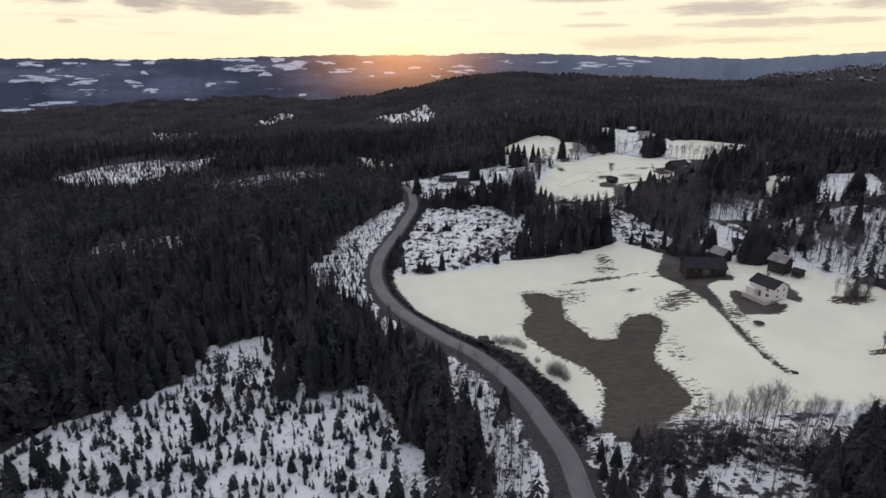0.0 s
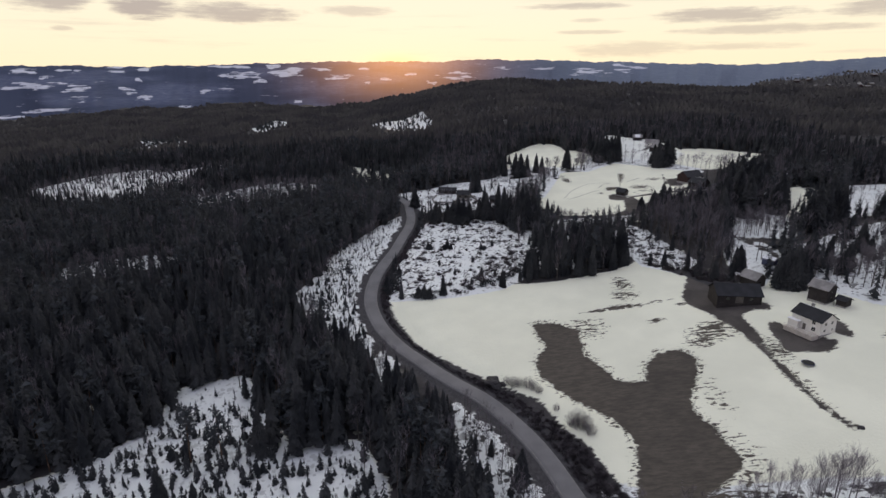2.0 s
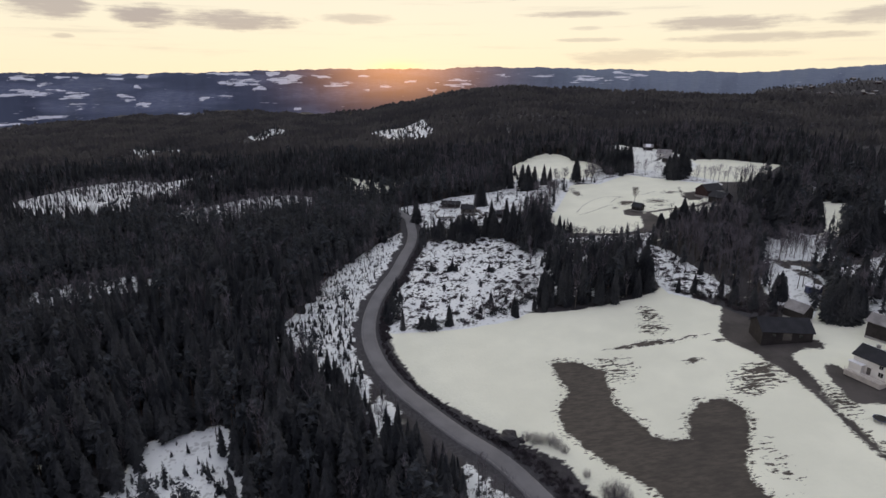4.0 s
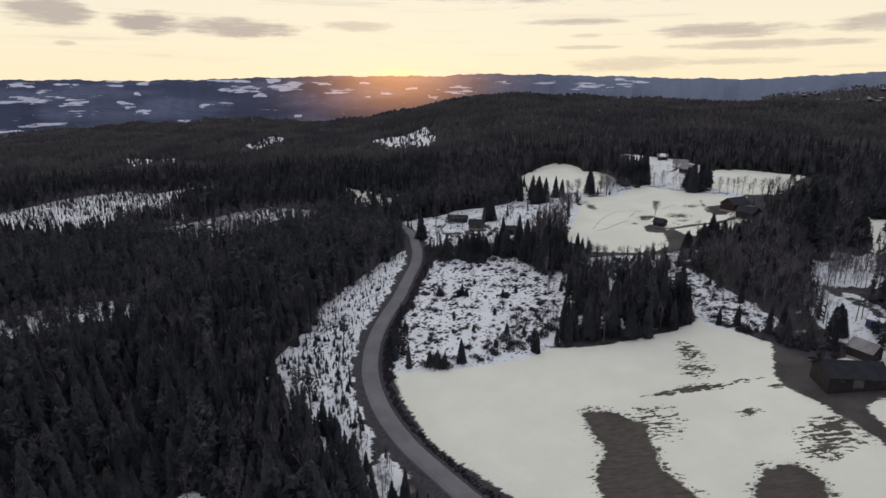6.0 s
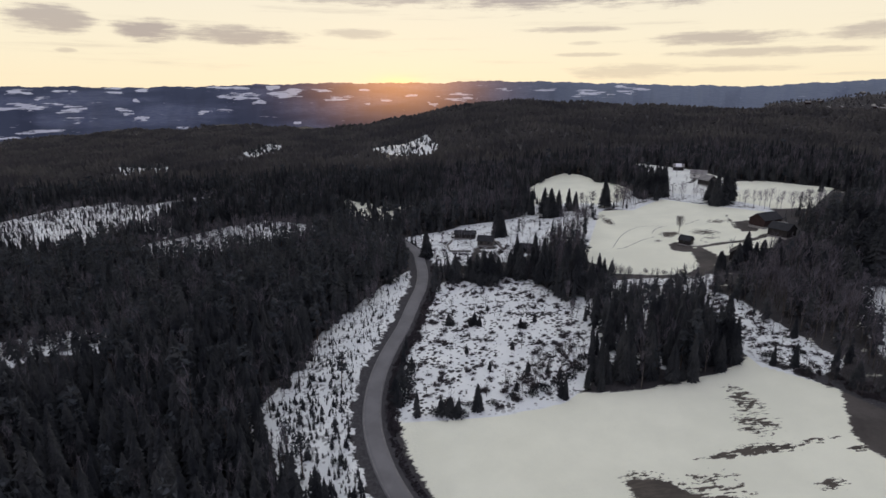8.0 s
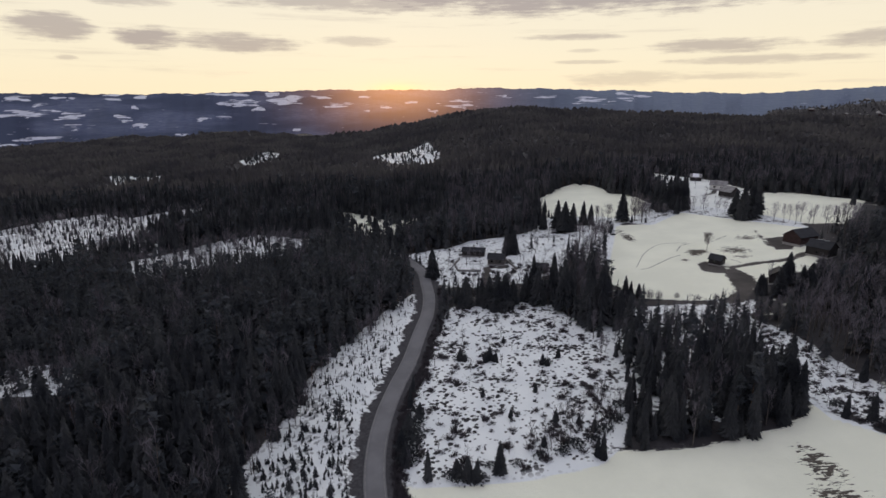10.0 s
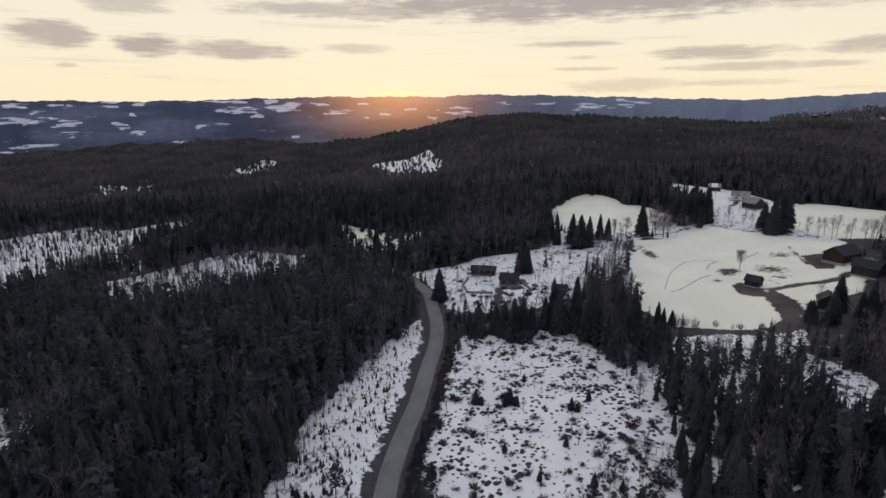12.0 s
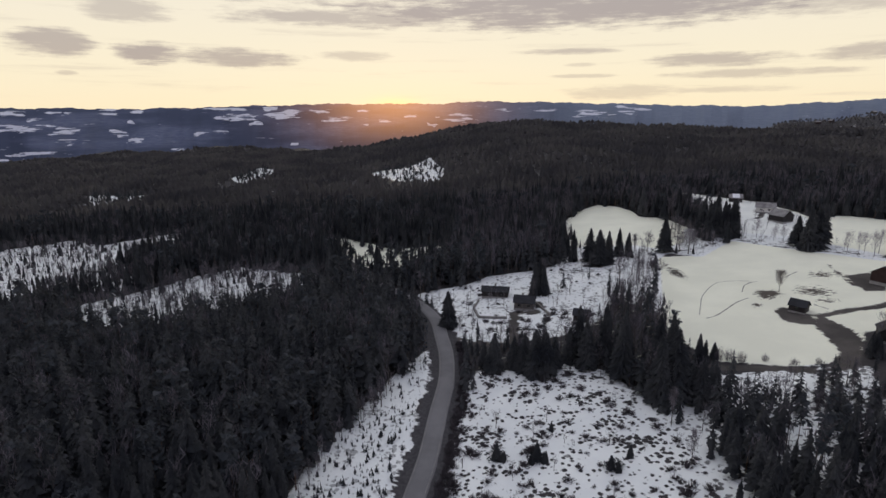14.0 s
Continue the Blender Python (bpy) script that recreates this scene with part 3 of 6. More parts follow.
def attribute(me, name, values):
    me.attributes.new(name, "FLOAT", "POINT").data.foreach_set("value", np.asarray(values, np.float32))


def make_ground():
    xs = graded(-4900, -125, 225, 4900, 1.5, 1.045)
    ys = graded(-1500, 104, 460, 4900, 1.5, 1.045)
    gx, gy = [a.ravel() for a in np.meshgrid(xs, ys)]
    gz = ground_height(gx, gy)
    r = np.hypot(gx, gy)
    gz = np.where(r > 3600, np.minimum(gz, -160), gz)
    near = (np.abs(gx) < 480) & (gy > -180) & (gy < 1250)
    x, y = gx[near], gy[near]
    snow = np.max([inside(x, y, p) + (0.0 if p in (FIELD, MIDDLE_FIELD) else 2.2) for p in SNOW_AREAS] + [np.minimum(inside(x, y, GROVE), 1.2), np.minimum(inside(x, y, SLOPE), 0.5), np.minimum(inside(x, y, BELT), -0.8)], axis=0)
    grass, gravel = inside(x, y, PATCH), np.max([inside(x, y, p) for p in YARDS], axis=0)
    for line, half in TRACK_LINES:
        gravel = np.maximum(gravel, half - line_distance(x, y, line)[0])
    close = (x > -100) & (x < 60) & (y > -180) & (y < 550)
    road = np.full(x.shape, -30.0)
    d, k = line_distance(x[close], y[close], ROAD_LINE)
    side = ROAD_LINE[np.minimum(k + 1, len(ROAD_LINE) - 1)] - ROAD_LINE[k]
    right = (x[close] - ROAD_LINE[k, 0]) * side[:, 1] - (y[close] - ROAD_LINE[k, 1]) * side[:, 0] > 0
    road[close] = np.where(right, 6.2, np.interp(y[close], (165, 190), (7.0, 5.7))) * np.interp(y[close], (390, 420), (1.0, 0.75)) - d
    road = np.maximum(road, inside(x, y, BROWN_EDGE))
    melt = np.zeros(x.shape)
    for cx, cy, rx, ry, weight in HOME_MELT + FIELD_MELT:
        melt = np.maximum(melt, weight * np.clip(1.4 - np.hypot((x - cx) / rx, (y - cy) / ry), 0, 1))
    outside = np.clip(-grass, 0, 20)
    melt = np.maximum(melt, 0.42 * np.exp(-((outside - 0.5) / 1.4) ** 2) * (grass < 0))
    rough = np.max([weight * np.clip(inside(x, y, p) / 4 + 0.7, 0, 1) for p, weight in ((BRUSH, 1.0), (BRUSH_EAST, 1.0), (STRIP, 0.55), (CLEARING, 0.3), (FARM, 0.6), (EAST_OPEN, 0.8), (EAST_PASTURE, 0.5), (LINK, 0.8), (LINK_WEST, 0.8), (GLADE_STRIP, 1), (VERGE_SNOW, 0.95), (WEST_PATCH, 0.6), (CUT_GAP, 0.4), (WOOD_STRIP, 0.5), (GLADE, 0.6), (GLADE_EAST, 0.7), (GLADE_NEAR, 0.8), (STEAD, 0.08), (GAP, 0.7), (GROVE, 0.8), (SLOPE, 1.0), (HOME_HILL, 0.4), (FAR_CUT, 1), (HILL_CUT, 0.8), (FAR_CUT_NORTH, 1))], axis=0)
    full = {}
    for name, values, rest in (("snow", np.minimum(np.minimum(snow, -road), np.minimum(-grass, -gravel)), -20.0), ("grass", np.maximum(grass, np.maximum(inside(x, y, FIELD), inside(x, y, MIDDLE_FIELD)) - 1), -20.0), ("gravel", gravel, -20.0), ("verge", road, -20.0), ("rough", rough, 0.0), ("dirty", melt, 0.0)):
        full[name] = np.full(gx.shape, rest)
        full[name][near] = np.clip(values, -20, 20)
    # the snow has its own thickness on the fields
    gz = gz + 0.22 * ease(-0.4, 0.8, full["snow"])
    me = mesh_from("ground", np.stack([gx, gy, gz], 1), grid_faces(len(xs), len(ys)), [GROUND], True)
    for name, values in full.items():
        attribute(me, name, values)
    return tagged(new("ground", me), "snow-covered fields, brown grass and dark forest floor", "ground", kind="structure")


make_ground()

HILL_AZ = (-180, -90, -60, -38, -25.8, -10.4, -0.2, 4.3, 12.2, 22.5, 27.2, 31.6, 38, 60, 90, 180)
HILL_EL = (0.7, 0.7, 0.8, 0.82, 0.81, 1.29, 1.3, 1.5, 1.34, 0.99, 0.88, 1.06, 1.45, 1.35, 1.05, 0.75)
FARMLAND_WEST = [(-34.7, 0.37, 0.97, 0.2, 1.38), (-33.4, -0.05, 0.59, 0.12, 1.38), (-34.1, -0.75, 2.05, 0.26, 1.38), (-31.4, -0.88, 1.08, 0.26, 1.38), (-28.3, 0.76, 0.86, 0.11, 1.38), (-32.1, 0.48, 0.65, 0.09, 1.38), (-31.2, 0.44, 0.32, 0.09, 1.38), (-26.3, 0.56, 0.54, 0.14, 1.38), (-28.3, 0.42, 1.08, 0.09, 1.38), (-26.7, -0.31, 0.26, 0.14, 1.38), (-31.6, -1.83, 0.86, 0.26, 0.9), (-30.2, -1.75, 0.97, 0.17, 0.9), (-27.6, -1.11, 0.65, 0.37, 0.9), (-26.4, -1.78, 0.65, 0.17, 1.38), (-34.1, -2.63, 2.16, 0.17, 1.38), (-19.2, 0.79, 1.8, 0.11, 1.6), (-18.1, 0.13, 1.84, 0.37, 1.38)]
FARMLAND_EAST = [(-15.6, 0.87, 0.66, 0.19, 1.6), (-14.2, 0.37, 1.58, 0.34, 1.6), (-11.1, 0.62, 0.79, 0.12, 1.6), (-9.4, -0.15, 1.2, 0.2, 1.38), (-7, -0.55, 0.48, 0.14, 1.38), (-21.6, -1.19, 0.48, 0.26, 1.38), (-19.8, -1.16, 1.32, 0.14, 0.9), (-7.3, 0.62, 0.72, 0.1, 1.38), (-5.3, -0.29, 0.6, 0.14, 1.38), (-2.9, 0.14, 0.72, 0.11, 1.38), (-0.7, -0.65, 0.6, 0.14, 1.38), (-13.5, -2.25, 0.36, 0.2, 1.38), (-23.2, -2.62, 0.72, 0.11, 1.38), (-16.8, -0.37, 0.72, 0.2, 1.38), (2, -0.06, 2.16, 0.51, 1.04), (5.7, 0.71, 1.35, 0.14, 1.04), (9.9, 0.69, 1.62, 0.14, 1.04), (13.8, 0.41, 1.89, 0.34, 1.04), (17.5, 0.59, 1.62, 0.43, 1.04), (-38, -3.2, 6.4, 0.24, 1.23)]


def skew(a):
    return math.sin(a * 12.9)


def make_hills():
    az = np.concatenate([np.arange(-180, -50, 2.0), np.arange(-50, 50, 0.1), np.arange(50, 180.1, 2.0)])
    s = np.linspace(0, 1.25, 75)
    A, S = np.meshgrid(az, s)
    crest = np.interp(A, HILL_AZ, HILL_EL)
    rng = np.random.default_rng(5)
    wave = sum(np.sin(A * f + p) * h for f, p, h in zip((0.9, 1.7, 3.1, 6.7, 11.0, 19.0), rng.uniform(0, 6, 6), (0.03, 0.03, 0.025, 0.02, 0.012, 0.008)))
    spurs = sum(np.sin(A * f + p + S * q) * h for f, p, q, h in zip((0.35, 0.8, 1.6, 3.3), rng.uniform(0, 6, 4), (2, -3, 4, -6), (110, 70, 40, 20)))
    R = 3350 + 1250 * S + spurs * np.sin(np.pi * np.clip(S, 0, 1))
    top = 92.6 + 4600 * np.tan(np.radians(crest + wave))
    foot = -210.0
    Z = foot + (top - foot) * np.sin(np.clip(S, 0, 1) * math.pi / 2) ** 1.15 - 500 * np.clip(S - 1.0, 0, 1)
    X, Y = R * np.sin(np.radians(A)), R * np.cos(np.radians(A))
    el = np.degrees(np.arctan2(Z - 92.6, R))
    field = np.zeros(A.shape)
    for a, e, ra, re, weight in FARMLAND_WEST + FARMLAND_EAST:
        u = (A - a) / (0.95 * ra) + 0.25 * np.sin(el * 9 + a) + skew(a) * (el - e) / re * 0.3
        v = (el - e) / (1.05 * re) + 0.35 * np.sin(A * 3.1 / ra + e * 7) * np.sin(A * 1.3 + a)
        field = np.maximum(field, (1.05 if weight > 1.5 else 0.85 if weight > 1.2 else 0.58) * np.exp(-(np.abs(u) ** 4 + np.abs(v) ** 4)))
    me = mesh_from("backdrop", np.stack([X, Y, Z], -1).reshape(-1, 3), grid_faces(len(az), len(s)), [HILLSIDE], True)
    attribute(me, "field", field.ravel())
    return tagged(new("backdrop", me), "distant wooded hills coloured blue for haze, with snowy farmland", "hills", kind="structure")


make_hills()


def ribbon(name, line, offsets, lift, mat):
    """A strip along the line; offsets and lifts run across it."""
    d = np.gradient(line, axis=0)
    d /= np.linalg.norm(d, axis=1)[:, None]
    side = np.stack([d[:, 1], -d[:, 0]], 1)
    z = ground_height(line[:, 0], line[:, 1])
    rows = [np.c_[line + side * o, z + h] for o, h in zip(offsets, lift)]
    verts = np.stack(rows, 1).reshape(-1, 3)
    return mesh_from(name, verts, grid_faces(len(offsets), len(line)), [mat], True)


road_line = spline(ROAD, 1.0)
road = tagged(new("road", ribbon("road", road_line, (-2.75, -2.35, -1.1, 0.2, 1.5, 2.8, 3.2), (-0.3, 0.30, 0.36, 0.39, 0.36, 0.30, -0.3), ASPHALT)), "grey worn asphalt country road", "road", kind="structure")
for off in (-2.12, 2.57):
    edge = new("edge_line", ribbon("edge_line", road_line, (off - 0.08, off + 0.08), (0.335, 0.335), LINE))
    edge.parent = road

# ---- trees ----


def part(name, data, parent, label=""):
    ob = new(name, data)
    ob.parent = parent
    if label:
        ob["label"] = label
    return ob


def strip_branch(a, b, w0, w1, rng):
    """Two triangles from a to b: a thin flat branch turned at random."""
    d = b - a
    s = np.cross(d, rng.normal(size=3))
    s /= max(np.linalg.norm(s), 1e-6)
    return [a - s * w0, a + s * w0, b + s * w1, b - s * w1], [(0, 1, 2), (0, 2, 3)]


class Soup:
    def __init__(self):
        self.v, self.f, self.m = [], [], []

    def add(self, verts, faces, m=0):
        k = len(self.v)
        self.v.extend(np.asarray(p, float) for p in verts)
        self.f.extend(tuple(i + k for i in f) for f in faces)
        self.m.extend([m] * len(faces))

    def arrays(self):
        return np.array(self.v), np.array(self.f, int), np.array(self.m, int)


def spruce_crown(tiers, blades, seed, radius=0.17, low=0.10, wings=True, slim=1.0):
    """A spruce crown of height 1: drooping sprays that wind up the trunk."""
    rng, s = np.random.default_rng(seed), Soup()
    n = tiers * blades
    for k in range(n):
        f = (k + rng.uniform(0, 1)) / n
        h = low + (1 - low) * f ** 0.9
        a = k * 2.39996 + rng.normal() * 0.25
        r = (radius * (1 - f) ** 0.75 + 0.012) * rng.uniform(0.5, 1.4)
        out, side = np.array([math.cos(a), math.sin(a), 0]), np.array([-math.sin(a), math.cos(a), 0])
        wide = r * slim * rng.uniform(0.30, 0.46) * (1.0 if blades > 6 else 1.45)
        root = np.array([0, 0, h + 0.40 * r])
        mid = out * r * 0.60 + np.array([0, 0, h - 0.02 * r])
        tip = out * r + np.array([0, 0, h - 0.55 * r])
        sag = np.array([0, 0, -0.42 * r])
        if blades == 1:
            s.add([root, mid + side * wide * 1.2 + sag * 1.5, mid - side * wide * 1.2 + sag * 1.5], [(0, 1, 2)])
        elif wings:
            s.add([root, mid + side * wide + sag, mid, mid - side * wide + sag, tip], [(0, 1, 2), (0, 2, 3), (1, 4, 2), (2, 4, 3)])
        else:
            s.add([root, mid + side * wide + sag, tip, mid - side * wide + sag], [(0, 1, 2), (0, 2, 3)])
    s.add([(0.012, 0, 0.92), (-0.006, 0.01, 0.92), (-0.006, -0.01, 0.92), (0, 0, 1.03)], [(0, 1, 3), (1, 2, 3), (2, 0, 3)])
    return s.arrays()


def far_crown(seed, skirts=((0.12, 0.20), (0.36, 0.16), (0.60, 0.11)), sides=5):
    """A few ragged skirts for a tree of height 1 seen from far off."""
    rng, s = np.random.default_rng(seed), Soup()
    for h, r in skirts:
        turn = rng.uniform(0, 6.28)
        for b in range(sides):
            a0, a1 = turn + b * 6.283 / sides, turn + (b + 1.25) * 6.283 / sides
            q, v = r * rng.uniform(0.75, 1.2), r * rng.uniform(0.75, 1.2)
            s.add([(0, 0, h + 0.42), (math.cos(a0) * q, math.sin(a0) * q, h + rng.normal() * 0.03), (math.cos(a1) * v, math.sin(a1) * v, h + rng.normal() * 0.03)], [(0, 1, 2)])
    return s.arrays()


def trunk_arrays(radius, top, sides=5, rings=3, lean=0.0):
    s = Soup()
    zs = np.linspace(-0.04, top, rings)
    ring = [[(radius * (1 - 0.85 * max(z, 0) / top) * math.cos(k * 2 * math.pi / sides) + lean * z * z, radius * (1 - 0.85 * max(z, 0) / top) * math.sin(k * 2 * math.pi / sides), z) for k in range(sides)] for z in zs]
    v = [p for r in ring for p in r]
    f = []
    for j in range(rings - 1):
        for k in range(sides):
            a, b = j * sides + k, j * sides + (k + 1) % sides
            f += [(a, b, b + sides), (a, b + sides, a + sides)]
    s.add(v, f)
    return s.arrays()


def bare_tree(seed, limbs=13, spread=0.30, twig=1.0, twigs=6, sprigs=3, stem=0.014):
    """A leafless tree of height 1: trunk, limbs, branches and fine twigs."""
    rng, trunk, s = np.random.default_rng(seed), Soup(), Soup()
    v, f, _ = trunk_arrays(stem, 0.9, 5, 4, rng.uniform(-0.05, 0.05))
    trunk.add(v, f)
    for k in range(limbs):
        h = 0.2 + 0.7 * (k + rng.uniform(0, 0.8)) / limbs
        a = rng.uniform(0, 6.28)
        span = spread * (1.0 - 0.7 * h) * rng.uniform(0.5, 1.1)
        up = span * rng.uniform(1.8, 3.2)
        p0 = np.array([0, 0, h])
        p1 = p0 + np.array([math.cos(a) * span, math.sin(a) * span, up * 0.95])
        p1[2] = min(p1[2], 1.0)
        s.add(*strip_branch(p0, p1, 0.0026 * min(twig, 1.0), 0.0011, rng))
        for j in range(twigs):
            q0 = p0 + (p1 - p0) * rng.uniform(0.25, 1.0)
            q1 = q0 + np.array([rng.normal() * 0.04, rng.normal() * 0.04, rng.uniform(0.05, 0.16)])
            s.add(*strip_branch(q0, q1, 0.0018 * twig, 0.0010 * twig, rng))
            for i in range(sprigs):
                r0 = q0 + (q1 - q0) * rng.uniform(0.3, 1.0)
                r1 = r0 + np.array([rng.normal() * 0.025, rng.normal() * 0.025, rng.uniform(0.02, 0.09)])
                s.add(*strip_branch(r0, r1, 0.0015 * twig, 0.0008 * twig, rng))
    return trunk.arrays(), s.arrays()


def pine_crown(seed):
    """A pine's crown of height 1: loose tufts round the upper trunk."""
    rng, s = np.random.default_rng(seed), Soup()
    for k in range(26):
        h = rng.uniform(0.48, 0.98)
        r = 0.17 * math.sin(min(1.0, (1.04 - h) / 0.4) * 1.5) * rng.uniform(0.3, 1.0)
        a = rng.uniform(0, 6.28)
        c = np.array([math.cos(a) * r, math.sin(a) * r, h])
        s.add(*strip_branch(np.array([0, 0, h - 0.05]), c, 0.005, 0.002, rng))
        for j in range(16):
            d = rng.normal(size=3) * np.array([0.05, 0.05, 0.028])
            e = rng.normal(size=(3, 3)) * 0.022
            s.add([c + d + e[0], c + d + e[1], c + d + e[2]], [(0, 1, 2)])
    return s.arrays()


def round_crown(seed):
    """A pine's crown of height 1 for the mass of the forest."""
    rng, s = np.random.default_rng(seed), Soup()
    for k in range(17):
        h = rng.uniform(0.40, 1.0)
        r = 0.13 * math.sqrt(max(0.02, 1 - ((h - 0.62) / 0.4) ** 2)) * rng.uniform(0.3, 1.0)
        a = rng.uniform(0, 6.28)
        c = np.array([math.cos(a) * r, math.sin(a) * r, h])
        for j in range(6):
            e = rng.normal(size=(3, 3)) * np.array([0.036, 0.036, 0.036])
            s.add([c + e[0], c + e[1], c + e[2]], [(0, 1, 2)])
    return s.arrays()


def bush_arrays(seed, n=80):
    """A low clump of twigs and sprays, radius 1 and height about 1."""
    rng, s = np.random.default_rng(seed), Soup()
    for k in range(n):
        a, r = rng.uniform(0, 6.28), rng.uniform(0, 0.5)
        p = np.array([math.cos(a) * r, math.sin(a) * r, -0.05])
        q = np.array([math.cos(a) * r * 2 + rng.normal() * 0.15, math.sin(a) * r * 2 + rng.normal() * 0.15, rng.uniform(0.35, 1.0) * (1.1 - r)])
        s.add(*strip_branch(p, q, 0.05, 0.02, rng))
    return s.arrays()


def twig_bush(seed, n=110):
    """A round leafless bush of height 1: fine stems that fan out from the ground."""
    rng, s = np.random.default_rng(seed), Soup()
    for k in range(n):
        a, u = rng.uniform(0, 6.28), rng.uniform(0, 1) ** 0.6
        out = np.array([math.cos(a), math.sin(a), 0.0])
        p = out * 0.24 * u
        q = out * 0.42 * u + np.array([0, 0, rng.uniform(0.4, 1.0) * (1 - 0.45 * u * u)])
        s.add(*strip_branch(p, q, 0.0035, 0.002, rng))
        for j in range(2):
            c = p + (q - p) * rng.uniform(0.5, 0.95)
            s.add(*strip_branch(c, c + np.array([rng.normal() * 0.07, rng.normal() * 0.07, rng.uniform(0.05, 0.16)]), 0.0025, 0.0015, rng))
    return s.arrays()


def evergreen_arrays(seed, n=150):
    """A dense low evergreen bush with an uneven outline, radius about 1."""
    rng, s = np.random.default_rng(seed), Soup()
    for k in range(n):
        a, u = rng.uniform(0, 6.28), rng.uniform(0, 1) ** 0.7
        h = rng.uniform(0.0, 1.0) * (1.05 - 0.75 * u) * rng.uniform(0.6, 1.2)
        c = np.array([math.cos(a) * u, math.sin(a) * u, h])
        out = np.array([math.cos(a), math.sin(a), 0.5])
        e = rng.normal(size=(2, 3)) * 0.11
        s.add([c + out * 0.16, c + e[0], c + e[1]], [(0, 1, 2)])
    return s.arrays()


HI = [spruce_crown(28, 9, 10 + k, 0.125, 0.07 + 0.04 * (k % 3), wings=False) for k in range(4)]
MID = [spruce_crown(7, 6, 20 + k, 0.130, 0.08, wings=False) for k in range(5)]
LOW = [far_crown(40 + k) for k in range(5)]
SPARE = [far_crown(45 + k, ((0.06, 0.15), (0.22, 0.135), (0.38, 0.11), (0.52, 0.08), (0.66, 0.05)), 5) for k in range(5)]
TRUNK = trunk_arrays(0.013, 0.9, 5, 3)
THIN_TRUNK = trunk_arrays(0.012, 0.6, 3, 2)
MID_PINES = [round_crown(50 + k) for k in range(4)]
BARE = [bare_tree(60 + k, 22 + k % 3, 0.24 + 0.03 * (k % 4), 1.0, 9, 4) for k in range(5)]
THIN_BARE = [bare_tree(70 + k, 9 + k % 3, 0.26 + 0.04 * (k % 4), 2.2, 4, 2) for k in range(5)]
PINES = [pine_crown(80 + k) for k in range(2)]
BUSHES = [bush_arrays(90 + k) for k in range(4)]


def mesh_of(name, arrays, mat):
    return mesh_from(name, arrays[0], arrays[1], [mat])


def prototype_meshes(kind, arrays_list, mat):
    return [mesh_of(kind, a, mat) for a in arrays_list]


SPRUCE_CROWNS = prototype_meshes("spruce_crown", [spruce_crown(46, 16, 10 + k, 0.130, 0.05 + 0.03 * (k % 3), wings=False, slim=0.55) for k in range(4)], NEEDLES)
SAPLING_CROWNS = prototype_meshes("sapling_crown", [spruce_crown(8, 7, 30 + k, 0.24, 0.04, wings=False) for k in range(4)], NEEDLES)
PINE_CROWNS = prototype_meshes("pine_crown", PINES, PINE)
BARE_CROWNS = prototype_meshes("bare_crown", [b[1] for b in BARE], TWIG)
PALE_CROWNS = prototype_meshes("pale_crown", [bare_tree(65, 34, 0.30, 1.3, 12, 5)[1]], FROSTED)
BUSH_MESHES = prototype_meshes("bush", BUSHES, SHRUB)
EVERGREENS = prototype_meshes("evergreen_bush", [evergreen_arrays(95 + k) for k in range(3)], NEEDLES)
TWIG_BUSHES = prototype_meshes("twig_bush", [twig_bush(110 + k, 170) for k in range(3)], TWIG)
BIRCHES = [bare_tree(64 + k, 22 + k % 3, 0.20 + 0.02 * (k % 4), 0.55, 9, 4, 0.009) for k in range(5)]
BIRCH_CROWNS, BIRCH_TRUNKS = prototype_meshes("birch_crown", [b[1] for b in BIRCHES], BIRCH_TWIG), prototype_meshes("birch_trunk", [b[0] for b in BIRCHES], TWIG)
TRUNK_MESH = mesh_of("trunk", TRUNK, BARK)
PINE_TRUNK_MESH = mesh_of("pine_trunk", trunk_arrays(0.016, 0.93, 6, 4, 0.03), PINE_BARK)
BARE_TRUNKS = prototype_meshes("bare_trunk", [b[0] for b in BARE], BARK)


def tree(kind, crown, trunk, x, y, height, girth=1.0, turn=0.0, label="", category="tree", group=""):
    base = new(kind)
    base.empty_display_size = 0.5
    base.matrix_world = Matrix.LocRotScale((x, y, ground(x, y) + 0.1), Euler((0, 0, turn)), (height * girth, height * girth, height))
    part("trunk", trunk, base)
    part("crown", crown, base)
    return tagged(base, label, category, group)


def forest_mesh(name, templates, places, mats, label, category):
    """One mesh of many trees. places: x, y, z, height, girth, turn, template."""
    places = np.asarray(places, float)
    vs, fs, ms, k = [], [], [], 0
    for t, (v, f, m) in enumerate(templates):
        p = places[places[:, 6].astype(int) == t]
        if not len(p):
            continue
        c, s = np.cos(p[:, 5])[:, None], np.sin(p[:, 5])[:, None]
        g = (p[:, 3] * p[:, 4])[:, None]
        x = (v[:, 0] * c - v[:, 1] * s) * g + p[:, 0:1]
        y = (v[:, 0] * s + v[:, 1] * c) * g + p[:, 1:2]
        z = v[:, 2] * p[:, 3:4] + p[:, 2:3]
        vs.append(np.stack([x, y, z], -1).reshape(-1, 3))
        fs.append((f[None] + (np.arange(len(p)) * len(v))[:, None, None] + k).reshape(-1, 3))
        ms.append(np.tile(m, len(p)))
        k += len(p) * len(v)
    me = mesh_from(name, np.concatenate(vs), np.concatenate(fs), mats, which=np.concatenate(ms))
    return tagged(new(name, me), label, category, kind="stuff")


def with_trunk(crown, trunk):
    v, f, m = crown
    tv, tf, _ = trunk
    return np.concatenate([v, tv]), np.concatenate([f, tf + len(v)]), np.concatenate([m, np.ones(len(tf), int)])


